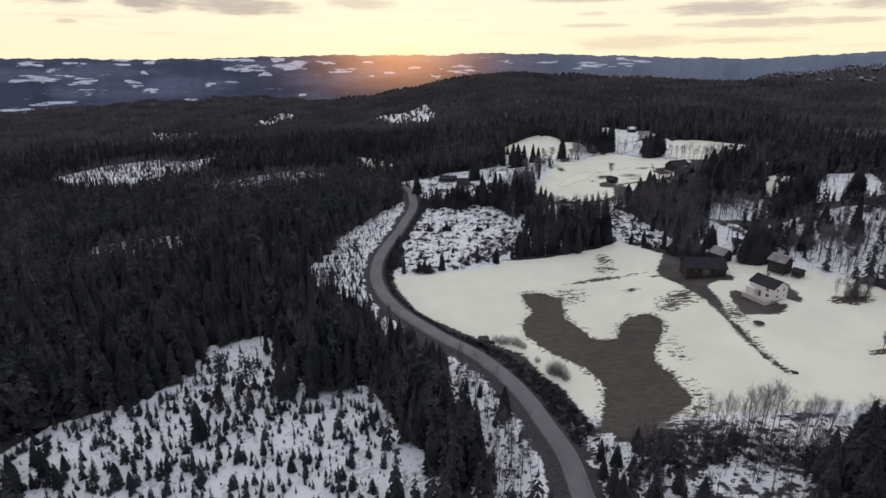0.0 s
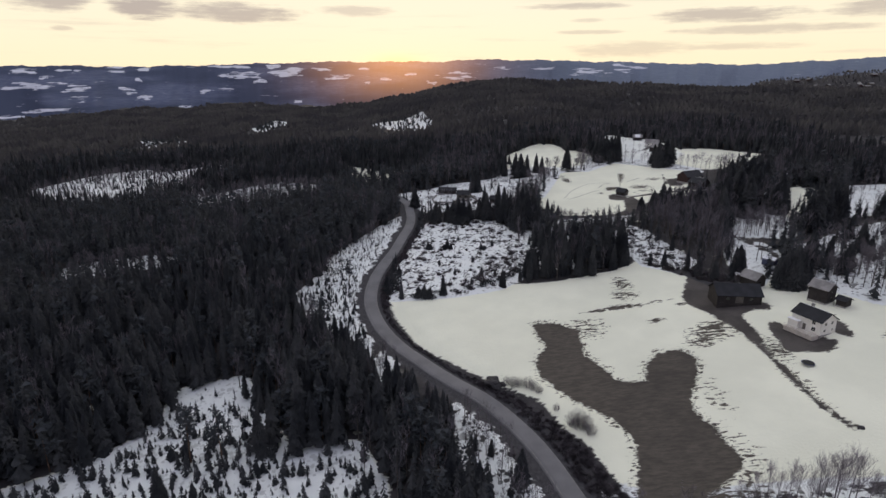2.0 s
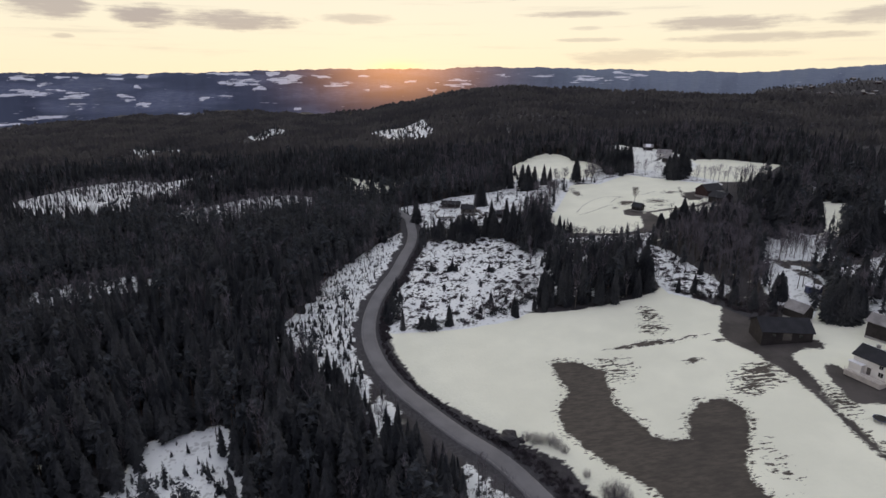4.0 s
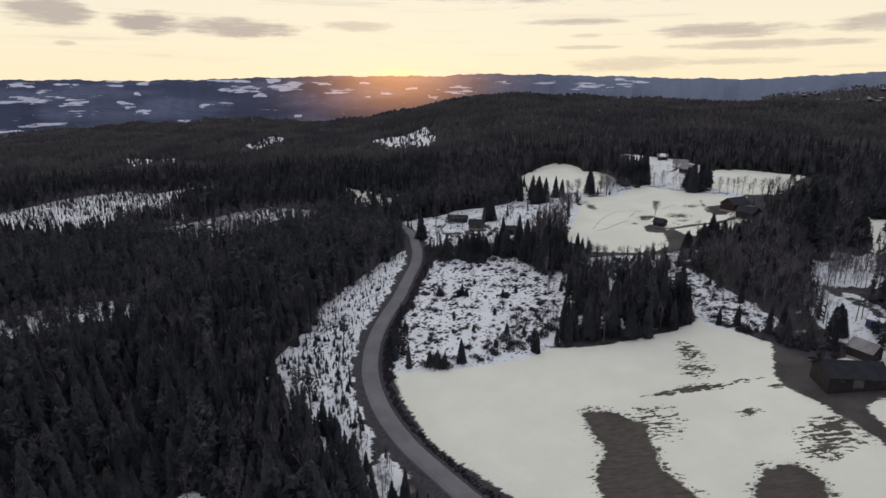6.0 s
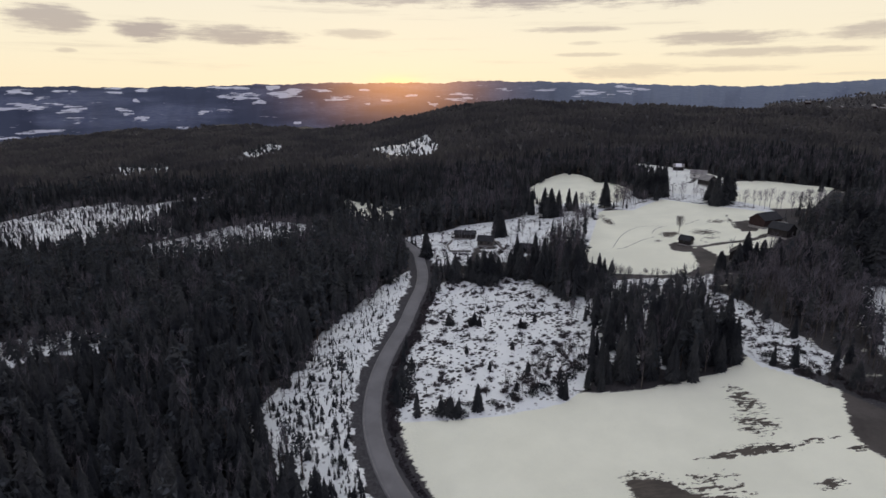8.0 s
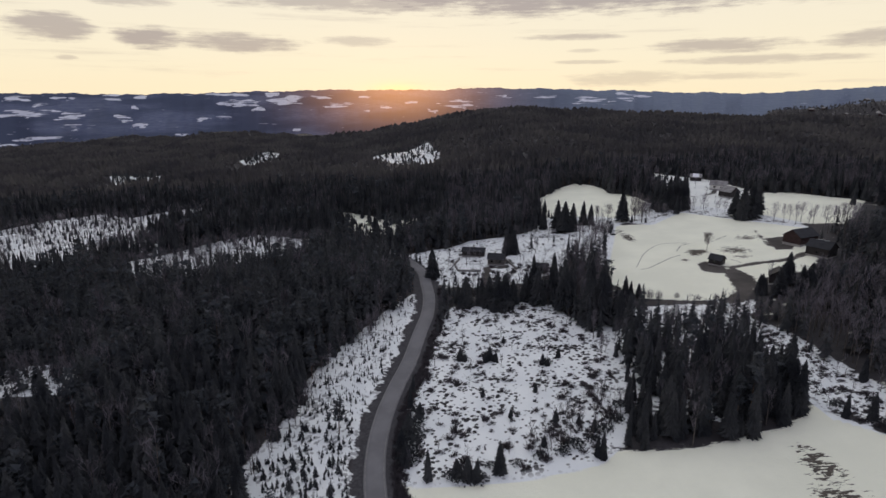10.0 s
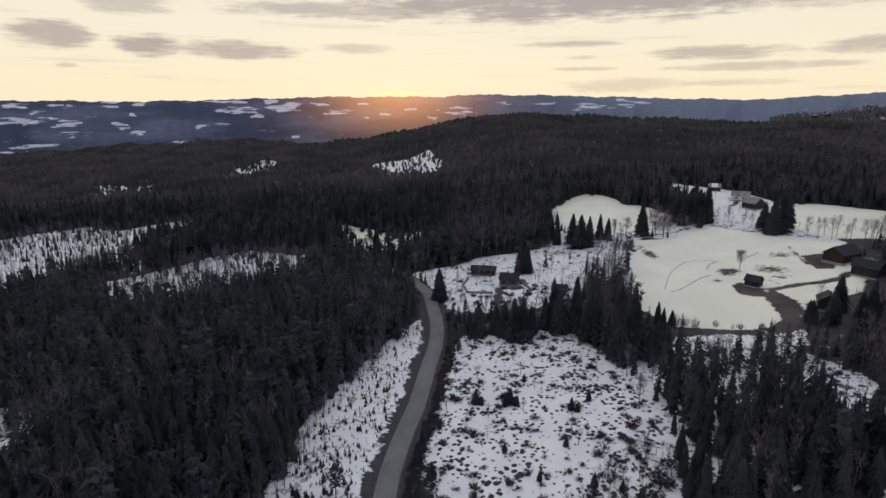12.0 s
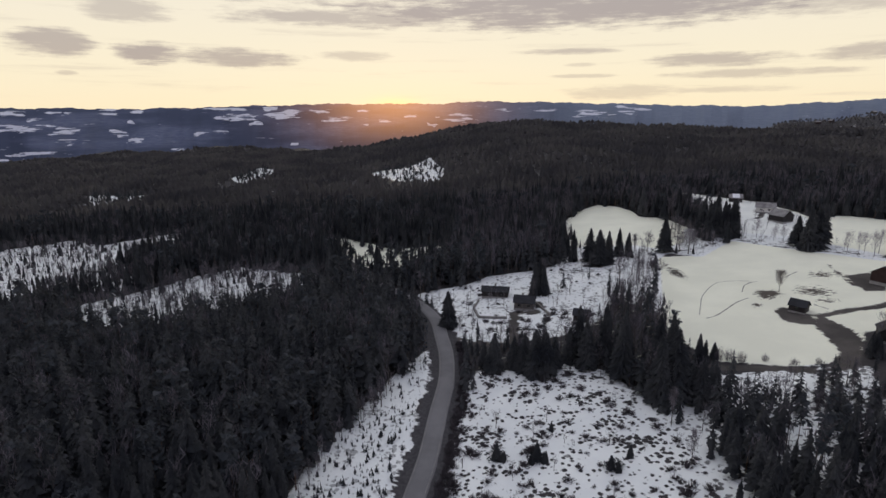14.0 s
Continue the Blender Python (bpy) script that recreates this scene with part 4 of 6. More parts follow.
def scatter(rng, x0, x1, y0, y1, gap):
    xs, ys = np.arange(x0, x1, gap), np.arange(y0, y1, gap)
    gx, gy = np.meshgrid(xs, ys)
    gx = gx + (np.arange(len(ys)) % 2)[:, None] * gap / 2
    n = gx.size
    return gx.ravel() + rng.uniform(-0.42, 0.42, n) * gap, gy.ravel() + rng.uniform(-0.42, 0.42, n) * gap


def openness(x, y):
    """How deep a point lies in land without forest, in metres."""
    d = np.max([inside(x, y, p) for p in SNOW_AREAS + YARDS], axis=0)
    for line, half in TRACK_LINES:
        d = np.maximum(d, half + 1.0 - line_distance(x, y, line)[0])
    return np.maximum(d, np.interp(y, (385, 415), (6.5, 4.2)) - line_distance(x, y, ROAD_LINE)[0])


SHRUBLAND = [(34, 148), (38, 126), (60, 122), (112, 118), (128, 116), (120, 66), (36, 66), (35, 92), (34, 120)]
BRUSH_LOW = [(9, 253), (26, 258), (36, 264), (39, 284), (30, 284), (20, 272), (8, 264)]
STRIP_EDGE = [(-25, 374), (-34, 360), (-45, 336), (-54, 318), (-59, 289), (-60, 271), (-66, 253), (-61, 250), (-55, 271), (-54, 289), (-49, 316), (-40, 336), (-29, 360)]
GROVE_TOP = [(66, 334), (84, 332), (100, 329), (106, 322), (98, 306), (84, 304), (64, 312)]
SCRUB_BAND = [(50, 123), (66, 123), (78, 119), (90, 113), (88, 107), (72, 110), (56, 111), (46, 114)]
UPPER_THICKET = [(122, 520), (132, 530), (148, 540), (160, 545), (150, 500), (142, 484), (120, 470), (106, 475), (112, 500)]
MIXED_WOOD = [(100, 262), (106, 300), (118, 340), (150, 360), (176, 350), (172, 300), (146, 268), (134, 284), (118, 258), (118, 236), (104, 244)]


def plant_forest():
    rng = np.random.default_rng(11)
    x, y = scatter(rng, -420, 330, 66, 640, 3.8)
    seen = (np.abs(x + 0.05 * y) < 0.86 * y + 25) & (np.hypot(x, y) < 720)
    x, y = x[seen], y[seen]
    d = openness(x, y)
    shrub, mixed = inside(x, y, SHRUBLAND), inside(x, y, MIXED_WOOD)
    glade = np.max([inside(x, y, p) for p in (GLADE, GLADE_EAST, GLADE_NEAR, GLADE_STRIP)], axis=0)
    reach = np.sin(x * 0.115 + 0.9) * np.sin(y * 0.21 - 0.05 * x) + 0.7 * np.sin(x * 0.27 - 0.4 * y + 2.0)
    ragged = 2.5 * np.sin(x * 0.33 + 0.7 * y) * np.sin(y * 0.29 - 0.2 * x) + rng.exponential(1.2, len(x)) - 0.5
    keep = ((d < 0.3 - ragged) | ((glade > 0.3) & (rng.random(len(x)) < np.clip(0.18 + 0.8 * reach, 0.06, 0.75)))) & (shrub < 0) & (line_distance(x, y, ROAD_LINE)[0] > 6.5 - 2.3 * ease(385, 415, y))
    keep &= (mixed < 0) | (rng.random(len(x)) < 0.9)
    grove = inside(x, y, GROVE)
    clump = np.sin(x * 0.42 + 1.0) * np.sin(y * 0.31 + 0.5) + 0.6 * np.sin(x * 0.17 - y * 0.23)
    keep &= (grove < 0) | (y < 282 + 5 * np.sin(x * 0.2)) | ((clump > -0.85) & (rng.random(len(x)) < 0.92))
    keep &= ~((x > 34) & (x < 128) & (y < 130))
    keep &= ~((inside(x, y, FIELD) > -13) & (x < 46) & (y < 247))
    x, y, d, mixed, glade = x[keep], y[keep], d[keep], mixed[keep], glade[keep]
    n = len(x)
    stand = 0.5 + 0.5 * np.sin(x * 0.031 + 1.0) * np.sin(y * 0.027 + 2.0) + 0.25 * np.sin(x * 0.11 + y * 0.07)
    height = 12.8 + 4.0 * stand + rng.normal(0, 2.8, n)
    # lower growth on the near side of fields and yards
    behind = np.max([inside(x, y + s, p) for p in (MIDDLE_FIELD, FARM, UPPER_FIELD, EAST_FIELD, BRUSH, BRUSH_EAST, YARD, GLADE, GLADE_NEAR, GLADE_STRIP, EAST_MEADOW, EAST_PASTURE, STEAD) for s in (8, 18, 28)] + [inside(x, y + s, GLADE) for s in (36, 48)], axis=0)
    front = np.max([inside(x, y + s, p) for p in (UPPER_FIELD, EAST_FIELD, STEAD, MIDDLE_FIELD) for s in (8, 18)], axis=0)
    drop = (front > -3) & (rng.random(n) < 0.94)
    height *= np.where(behind > -3, rng.uniform(0.42, 0.72, n), 1.0)
    veiled = np.max([inside(x, y + s, p) for p in (GLADE_EAST, ROADSIDE) for s in (6, 14, 24)], axis=0)
    height *= np.where(veiled > -2, rng.uniform(0.5, 0.9, n), 1.0)
    height *= np.where(glade > 0.3, rng.uniform(0.35, 0.75, n), 1.0)
    height *= np.where(inside(x, y, GROVE) > 0, np.interp(y, (265, 335), (0.95, 0.75)), 1.0)
    # low growth on the bank west of the road
    bank = (x > -60) & (x < 40) & (y > 95) & (y < 262)
    gap = line_distance(x, y, ROAD_LINE)[0]
    height = np.where(bank, np.minimum(height, (1.5 + np.interp(y, (205, 225), (0.75, 1.0)) * np.maximum(gap - 3, 0)) * rng.uniform(0.7, 1.15, n)), height)
    height = np.clip(height * np.where(d > -4, 0.86, 1.0), 2.5, 24)
    gap = np.where(bank, gap, 60)
    x, y, d, mixed, height, behind, gap = [a[~drop] for a in (x, y, d, mixed, height, behind, gap)]
    n = len(x)
    girth = rng.uniform(0.9, 1.3, n)
    z = ground_height(x, y)
    turn = rng.uniform(0, 6.28, n)
    bare = rng.random(n) < np.where(mixed > 0, 0.85, np.where(inside(x, y, BELT) > 0, 0.62, np.where(gap < 16, 0.45, np.where((x > -10) & (y > 455), 0.42, np.where((x > 20) & (y < 480), 0.24, 0.12)))))
    pine = ~bare & (rng.random(n) < np.where(x < 0, 0.12, 0.10)) & (behind < -3)
    rest = ~bare & ~pine
    # the belt along the road's clearing stands tree by tree
    belt = rest & (x > -100) & (x < -20) & (y > 225) & (y < 400) & (d > -9)
    grove = rest & (x > 20) & (x < 110) & (y > 250) & (y < 285)
    single = np.flatnonzero(belt | grove)[:90]
    alone = np.zeros(n, bool)
    alone[single] = True
    for i in single:
        tree("spruce", SPRUCE_CROWNS[i % 4], TRUNK_MESH, x[i], y[i], height[i], girth[i], turn[i], "tall dark green spruce at the forest's edge", group="spruces at the forest's edge")
    rest &= ~alone
    near = rest & (np.hypot(x + 20, y - 180) < 150) & (y > 150) & (d > -60)
    cols = np.c_[x, y, z, height, girth, turn, rng.integers(0, 4, n)]
    forest_mesh("spruce_forest", [with_trunk(c, TRUNK) for c in HI], cols[near][:900], [NEEDLES, BARK], "dense dark green spruce forest beside the road", "forest")
    far = rest.copy()
    far[np.flatnonzero(near)[:900]] = False
    cols[:, 6] = rng.integers(0, 5, n)
    deep = np.hypot(x + 10, y - 90) > 390
    forest_mesh("spruce_forest", [with_trunk(c, THIN_TRUNK) for c in MID], cols[far & ~deep], [NEEDLES, BARK], "dense dark green spruce forest on level ground", "forest")
    forest_mesh("spruce_forest", SPARE, cols[far & deep], [NEEDLES], "dense dark green spruce forest behind the glades", "forest")
    cols[:, 6] = rng.integers(0, 4, n)
    forest_mesh("pine_forest", [with_trunk(c, THIN_TRUNK) for c in MID_PINES], cols[pine], [PINE, PINE_BARK], "round-topped dark pines among the spruces", "forest")
    cols[:, 6] = rng.integers(0, 5, n)
    cols[:, 3] *= 0.85
    forest_mesh("bare_woodland", [with_trunk(b[1], b[0]) for b in THIN_BARE], cols[bare], [WOODLAND, BARK], "leafless grey-brown birches among the spruces", "woodland")


def plant_far_forest():
    rng = np.random.default_rng(12)
    x, y = scatter(rng, -1600, 1500, 450, 2050, 9.0)
    r, az = np.hypot(x, y), np.degrees(np.arctan2(x, y))
    far = np.interp(az, RIDGE_AZ, RIDGE_FAR)
    keep = (np.abs(az) < 45) & (r < far * 1.04) & ((r > 720) | (y > 640)) & (rng.random(len(x)) < np.interp(r, (600, 1000, 2000), (1.0, 0.85, 0.55)))
    x, y, r = x[keep], y[keep], r[keep]
    d = np.max([inside(x, y, p) for p in SNOW_AREAS], axis=0)
    keep = (d < -1 - rng.exponential(2.0, len(x))) | ((d > 0) & (rng.random(len(x)) < 0.30 + 0.35 * np.sin(x * 0.06) * np.sin(y * 0.045)))
    x, y, r = x[keep], y[keep], r[keep]
    n = len(x)
    z = ground_height(x, y) - 0.3
    tall = np.clip(rng.normal(8.5, 1.2, n), 5, 13) * np.interp(r, (650, 900), (1.35, 1.0))
    ahead = np.max([inside(x, y + s, p) for p in (HILL_CUT, FAR_CUT, FAR_CUT_NORTH) for s in (15, 45, 75)], axis=0)
    cut = np.max([inside(x, y, p) for p in (HILL_CUT, FAR_CUT, FAR_CUT_NORTH)], axis=0)
    tall = tall * np.where((ahead > 0) | (cut > 0), rng.uniform(0.35, 0.65, n), 1.0)
    cols = np.c_[x, y, z, tall, np.interp(r, (650, 900, 1600), (1.4, 2.2, 3.0)) * rng.uniform(0.85, 1.25, n), rng.uniform(0, 6.28, n), rng.integers(0, 5, n)]
    vx, vy = scatter(rng, 1050, 1900, 1650, 2500, 15.0)
    vr, va = np.hypot(vx, vy), np.degrees(np.arctan2(vx, vy))
    ok = (va > 28) & (va < 44) & (vr > 2150) & (vr < 2750) & (rng.random(len(vx)) < 0.8)
    vx, vy = vx[ok], vy[ok]
    m = len(vx)
    cols = np.concatenate([cols, np.c_[vx, vy, ground_height(vx, vy) - 0.3, rng.uniform(6, 10, m), rng.uniform(1.8, 2.4, m), rng.uniform(0, 6.28, m), rng.integers(0, 5, m)]])
    bx, by = scatter(rng, -260, 260, -170, 72, 6.5)
    ok = (line_distance(bx, by, ROAD_LINE)[0] > 7) & ~((by > 60) & (np.abs(bx) < 120)) & (inside(bx, by, SHRUBLAND) < 0)
    bx, by = bx[ok], by[ok]
    m = len(bx)
    forest_mesh("spruce_forest", SPARE, np.c_[bx, by, ground_height(bx, by), rng.uniform(8, 14, m), rng.uniform(1.1, 1.5, m), rng.uniform(0, 6.28, m), rng.integers(0, 5, m)], [NEEDLES], "dense dark green spruce forest south of the clearing", "forest")
    forest_mesh("hill_forest", LOW, cols, [HAZED_NEEDLES], "dark spruce forest over the far ridge", "forest")


plant_forest()
plant_far_forest()


def scatter_in(rng, polygon, n, margin=1.0):
    p = np.array(polygon, float)
    out = []
    while len(out) < n:
        x, y = rng.uniform(*p[:, 0][[p[:, 0].argmin(), p[:, 0].argmax()]], 400), rng.uniform(*p[:, 1][[p[:, 1].argmin(), p[:, 1].argmax()]], 400)
        ok = (inside(x, y, polygon) > margin) & (line_distance(x, y, ROAD_LINE)[0] > 6.5)
        out += list(zip(x[ok], y[ok]))
    return out[:n]


def plant_small():
    rng = np.random.default_rng(13)
    more = []
    for area, n, single, lo, hi, label, group in ((CLEARING, 1250, 170, 1.0, 4.4, "small dark spruce sapling in the snowy clearing", "saplings in the clearing"), (STRIP, 900, 130, 0.8, 3.2, "small dark spruce sapling on the snowy roadside strip", "saplings on the roadside strip")):
        for k, (x, y) in enumerate(scatter_in(rng, area, n)):
            # the upper end of the clearing is bare
            if area is CLEARING and y > 174 and rng.random() < 0.85:
                continue
            h, g, t = (lo + (hi - lo) * rng.random() ** 1.6) * (1.25 if y < 255 else 0.8 if y > 290 else 1.0), rng.uniform(0.8, 1.4), rng.uniform(0, 6.28)
            if k < single:
                tree("spruce_sapling", SAPLING_CROWNS[k % 4], TRUNK_MESH, x, y, h, g, t, label, group=group)
            else:
                more.append((x, y, ground(x, y) + 0.1, h, g * 1.2, t, k % 5))
    forest_mesh("spruce_saplings", MID, more, [NEEDLES], "many small dark spruce saplings in snow", "saplings")
    k = 0
    for area, n, hi in ((BRUSH, 250, 2.3), (BRUSH_EAST, 45, 1.7), (FARM, 50, 1.5)):
        for x, y in scatter_in(rng, area, n):
            r = rng.uniform(0.35, hi)
            ob = new("brush_clump", BUSH_MESHES[k % 4])
            k += 1
            ob.matrix_world = Matrix.LocRotScale((x, y, ground(x, y) + 0.15), Euler((0, 0, rng.uniform(0, 6.28))), (r, r, r * rng.uniform(0.6, 1.0)))
            tagged(ob, "low dark brushwood clump poking out of snow", "bush", "brushwood in the cut clearing")


plant_small()
EDGE_BUSHES = [(-9.5, 247.5, 3.0), (-6, 247, 2.6), (-12.5, 249, 2.4), (16, 255, 2.2), (20, 257, 2.6), (25, 258, 2.2), (29, 262, 2.4), (10, 254, 1.8), (33, 266, 2.4), (-23.5, 257, 3.4), (-23.5, 262, 4.0), (-23, 267, 3.8), (-22.5, 272, 3.2), (-22, 278, 2.6), (-3, 252, 1.6), (4, 252, 1.6), (2, 306.5, 2.4), (-8, 308.5, 2.6), (20, 301, 2.4), (36, 272, 2.6), (90, 262, 2.2), (95, 252, 2.4), (100, 262, 2.0)]
for i, (x, y, r) in enumerate(EDGE_BUSHES):
    for k in range(2):
        ob = new("evergreen_bush", EVERGREENS[(i + k) % 3])
        ob.matrix_world = Matrix.LocRotScale((x + 0.9 * k, y + 0.5 * k, ground(x, y) + 0.1), Euler((0, 0, i * 1.1 + k)), (r * (1 - 0.25 * k), r * (1 - 0.25 * k), r * (1.1 - 0.3 * k)))
        tagged(ob, "dark bushy evergreen thicket at the clearing's edge", "bush", "evergreen bushes")

SOUTH_SPRUCES = [(-68, 135, 12.5, 1), (-50, 154, 14.5, 0.9), (-38.7, 121, 4.6, 1.4), (17, 136, 10, 1.1), (8, 114, 11, 1.2), (4, 117, 12, 1.2), (6, 122, 11, 1.2), (2, 124, 12, 1.1), (9, 119, 10, 1.2), (-2, 128, 12, 1.1), (4, 130, 12, 1.1), (7, 134, 10, 1.1), (0, 135, 12, 1.2), (-5, 138, 13, 1.1), (1, 142, 11, 1.1), (11, 112, 9, 1.2), (-6, 130, 13, 1.1), (-3, 118, 10, 1.1), (9, 127, 9, 1.1), (11, 147, 5, 1), (7, 150, 5, 1), (-62, 139, 4.4, 1.2), (89, 101, 22, 1.0), (95, 102, 17, 1.1), (82, 99, 8, 1.3), (99, 98, 19, 1.1), (104, 101, 13, 1.1), (110, 105, 14, 1.1), (92, 95, 17, 1.1), (86, 94, 15, 1.1), (84, 103, 14, 1.1), (91, 106, 15, 1.1), (97, 107, 17, 1.1), (102, 107, 11, 1.2), (80, 97, 12, 1.2), (75, 93, 10, 1.2), (70, 90, 8, 1.2), (106, 96, 12, 1.2), (113, 109, 13, 1.2), (117, 104, 13, 1.2), (39, 118, 6, 1), (48, 119, 7, 1), (38, 112, 6, 1.2), (44, 108, 6, 1.2), (39, 107, 8, 1.2), (40, 104, 8, 1.2), (47, 103, 8, 1.2), (53, 105, 7, 1.2), (42, 115, 6, 1.3), (50, 111, 6, 1.3), (45, 112, 5, 1.3), (56, 100, 8, 1.2), (-111, 121, 8, 1.1), (-108, 126, 7, 1.1), (-103, 122, 9, 1), (-97, 118, 7, 1.1), (-106, 116, 8, 1.1), (-99, 124, 5, 1.2), (-84, 121, 4.5, 1.3), (-78, 117, 5, 1.2), (-71, 122, 5, 1.2)]
CLEARING_SPRUCES = [(-0.5, 249, 9, 1), (-8.5, 247.5, 6.5, 1.6), (-11, 249, 5, 1.7), (-6.5, 246.8, 5, 1.6), (-8, 308, 5, 1.5), (-6.5, 307, 3, 2), (2, 306, 5.5, 1.4), (3.8, 305, 3.4, 2), (0.6, 305, 3, 2), (19, 300, 4.2, 1.5), (20.5, 299, 2.8, 1.9), (25, 304, 4, 1.2), (17, 268, 4, 1.4), (26, 262, 4, 1.4), (23, 266, 3, 1.6), (12, 258, 3.4, 1.5), (5, 272, 3, 1.5), (-2, 284, 3, 1.6), (8, 318, 3, 1.6), (14, 284, 3.2, 1.6), (-24, 255, 7, 1.4), (-25.5, 262, 6, 1.4), (-24, 268, 7, 1.3), (-21, 276, 5, 1.3)]
EAST_SPRUCES = [(131, 302, 18, 1.2), (134, 289, 19, 1.2), (128, 310, 17, 1.2), (138, 296, 18, 1.3), (134, 316, 19, 1.2), (142, 305, 18, 1.3), (146, 318, 19, 1.2), (137, 322, 15, 1.3), (130, 327, 14, 1.2), (112, 232, 6, 1.4), (107, 236, 8, 1.4), (103, 241, 8, 1.3)]
HOME_SPRUCES = [(143, 183, 7, 0.8)]
PASTURE_SPRUCES = [(169, 278, 18, 1.22), (172, 277, 20.5, 1.21), (179, 282, 22, 0.89), (184, 284, 22, 0.77), (187, 283, 22, 0.91), (217, 292, 21.4, 1.43), (214, 291, 17.3, 1.23), (177, 315, 22, 1.51), (175, 316, 17.2, 1.4), (178, 263, 9.4, 1.41), (172, 247, 12.9, 1.28), (172, 242, 8.8, 1.28), (155, 230, 11.9, 1.58), (151, 227, 10.2, 1.35), (145, 237, 15.6, 1.36), (176, 233, 20.7, 0.71), (177, 233, 10.9, 2.04), (150, 234, 13.5, 0.87), (146, 252, 9.7, 1.52), (126, 221, 15.3, 2.12), (129, 220, 16.3, 1.87), (134, 223, 10.7, 2.08), (119, 241, 11, 1.66)]
FARM_SPRUCES = [(-18.5, 398, 15.5, 1.4), (45, 340, 22, 0.91), (46, 329, 22, 1.09), (53, 349, 18.5, 0.84), (41, 328, 21.3, 0.89), (35, 343, 22, 0.91), (33, 355, 21.5, 0.72), (40, 354, 15.1, 1.03), (25, 358, 20.4, 0.76), (26, 352, 17.1, 1.04), (24, 427, 15.7, 2.02), (-4, 355, 13.8, 1.3), (9, 350, 16.4, 1.23), (12, 349, 15.8, 1.28), (16, 354, 11.5, 1.57), (3, 357, 11.5, 1.35), (22, 358, 12.8, 1.21), (28, 354, 10.4, 1.97), (-7, 359, 9.3, 1.13), (6, 354, 13.7, 1.3)]
FIELD_SPRUCES = [(61, 347, 11.5, 0.89), (64, 349, 8.1, 0.96), (68, 351, 5.9, 1.31), (52, 325, 13.8, 1.38), (51, 327, 10.7, 1.33), (56, 326, 11.8, 1.21), (129, 350, 13.8, 1.21), (120, 340, 12.1, 1.57), (114, 342, 8.4, 1.93), (123, 327, 16.4, 1.91), (128, 326, 15.3, 1.37), (147, 345, 11, 1.1), (149, 359, 8, 1.2)]
UPPER_SPRUCES = [(50, 472, 17.7, 0.71), (58, 469, 18.5, 1.16), (61, 462, 19, 1.49), (66, 463, 17.5, 1.01), (75, 474, 15.5, 0.94), (79, 471, 13.5, 1.07), (99, 473, 19.1, 1.16), (128, 494, 21.2, 0.93), (129, 487, 22, 0.89), (134, 489, 22, 0.89), (139, 490, 20.3, 0.97), (144, 488, 22, 0.9), (133, 538, 21.3, 0.81), (138, 536, 19.4, 1.11), (165, 465, 16.3, 1.41), (165, 456, 22, 1.02), (172, 460, 22, 1.22), (178, 465, 22, 1.06), (143, 489, 22, 0.9), (146, 500, 17, 1), (150, 512, 16, 1), (141, 500, 15, 1), (153, 528, 15, 1), (160, 540, 14, 1), (147, 520, 15, 1)]
WOOD_SPRUCES = [(170, 356, 23, 1.32), (181, 365, 23, 1.5), (186, 363, 23, 1.51), (189, 359, 23, 1.5), (188, 351, 23, 1.21), (167, 339, 23, 1.38), (171, 334, 23, 1.38), (158, 335, 23, 1.23), (173, 331, 23, 1.25), (156, 317, 23, 1.28), (149, 317, 23, 1.27), (158, 341, 23, 1), (158, 311, 23, 1.27)]
for places, label in ((PASTURE_SPRUCES, "broad dark spruce on the snowy pasture"), (SOUTH_SPRUCES, "dark spruce among bare shrubs on the slope"), (CLEARING_SPRUCES, "young bushy dark spruce in the snowy clearing"), (EAST_SPRUCES, "tall dark spruce beside the farm in the wood"), (HOME_SPRUCES, "free-standing dark spruce by the white house"), (FARM_SPRUCES, "dense dark spruce in the belt below the farm"), (FIELD_SPRUCES, "dark spruce at the lower field's edge"), (UPPER_SPRUCES, "tall dark spruce between the upper snow fields"), (WOOD_SPRUCES, "broad tall spruce in the dense wood behind the barn")):
    for i, (x, y, h, g) in enumerate(places):
        tree("spruce", SPRUCE_CROWNS[i % 4], TRUNK_MESH, x, y, h, min(g, 1.3) * 1.35, i * 1.7, label, group="lone spruces")
        # a very broad dark shape is a clump of several trees
        for k in range(4 if g > 1.6 else 0):
            a = 1.57 * k + i
            tree("spruce", SPRUCE_CROWNS[(i + k + 1) % 4], TRUNK_MESH, x + 0.085 * h * g * math.cos(a), y + 0.085 * h * g * math.sin(a), h * (0.94 - 0.07 * k), 1.4, i + 2.3 * k, label, group="lone spruces")
LONE_PINES = [(-43.5, 269, 11, 1.1), (-46, 224, 13, 1.0), (-59.3, 151.2, 17, 0.95), (-67.8, 151.6, 17.5, 0.95), (-53, 236, 9, 1.0)]
for i, (x, y, h, g) in enumerate(LONE_PINES):
    tree("pine", PINE_CROWNS[i % 2], PINE_TRUNK_MESH, x, y, h, g, i * 2.1, "slender pine standing tall above the saplings", group="lone pines")
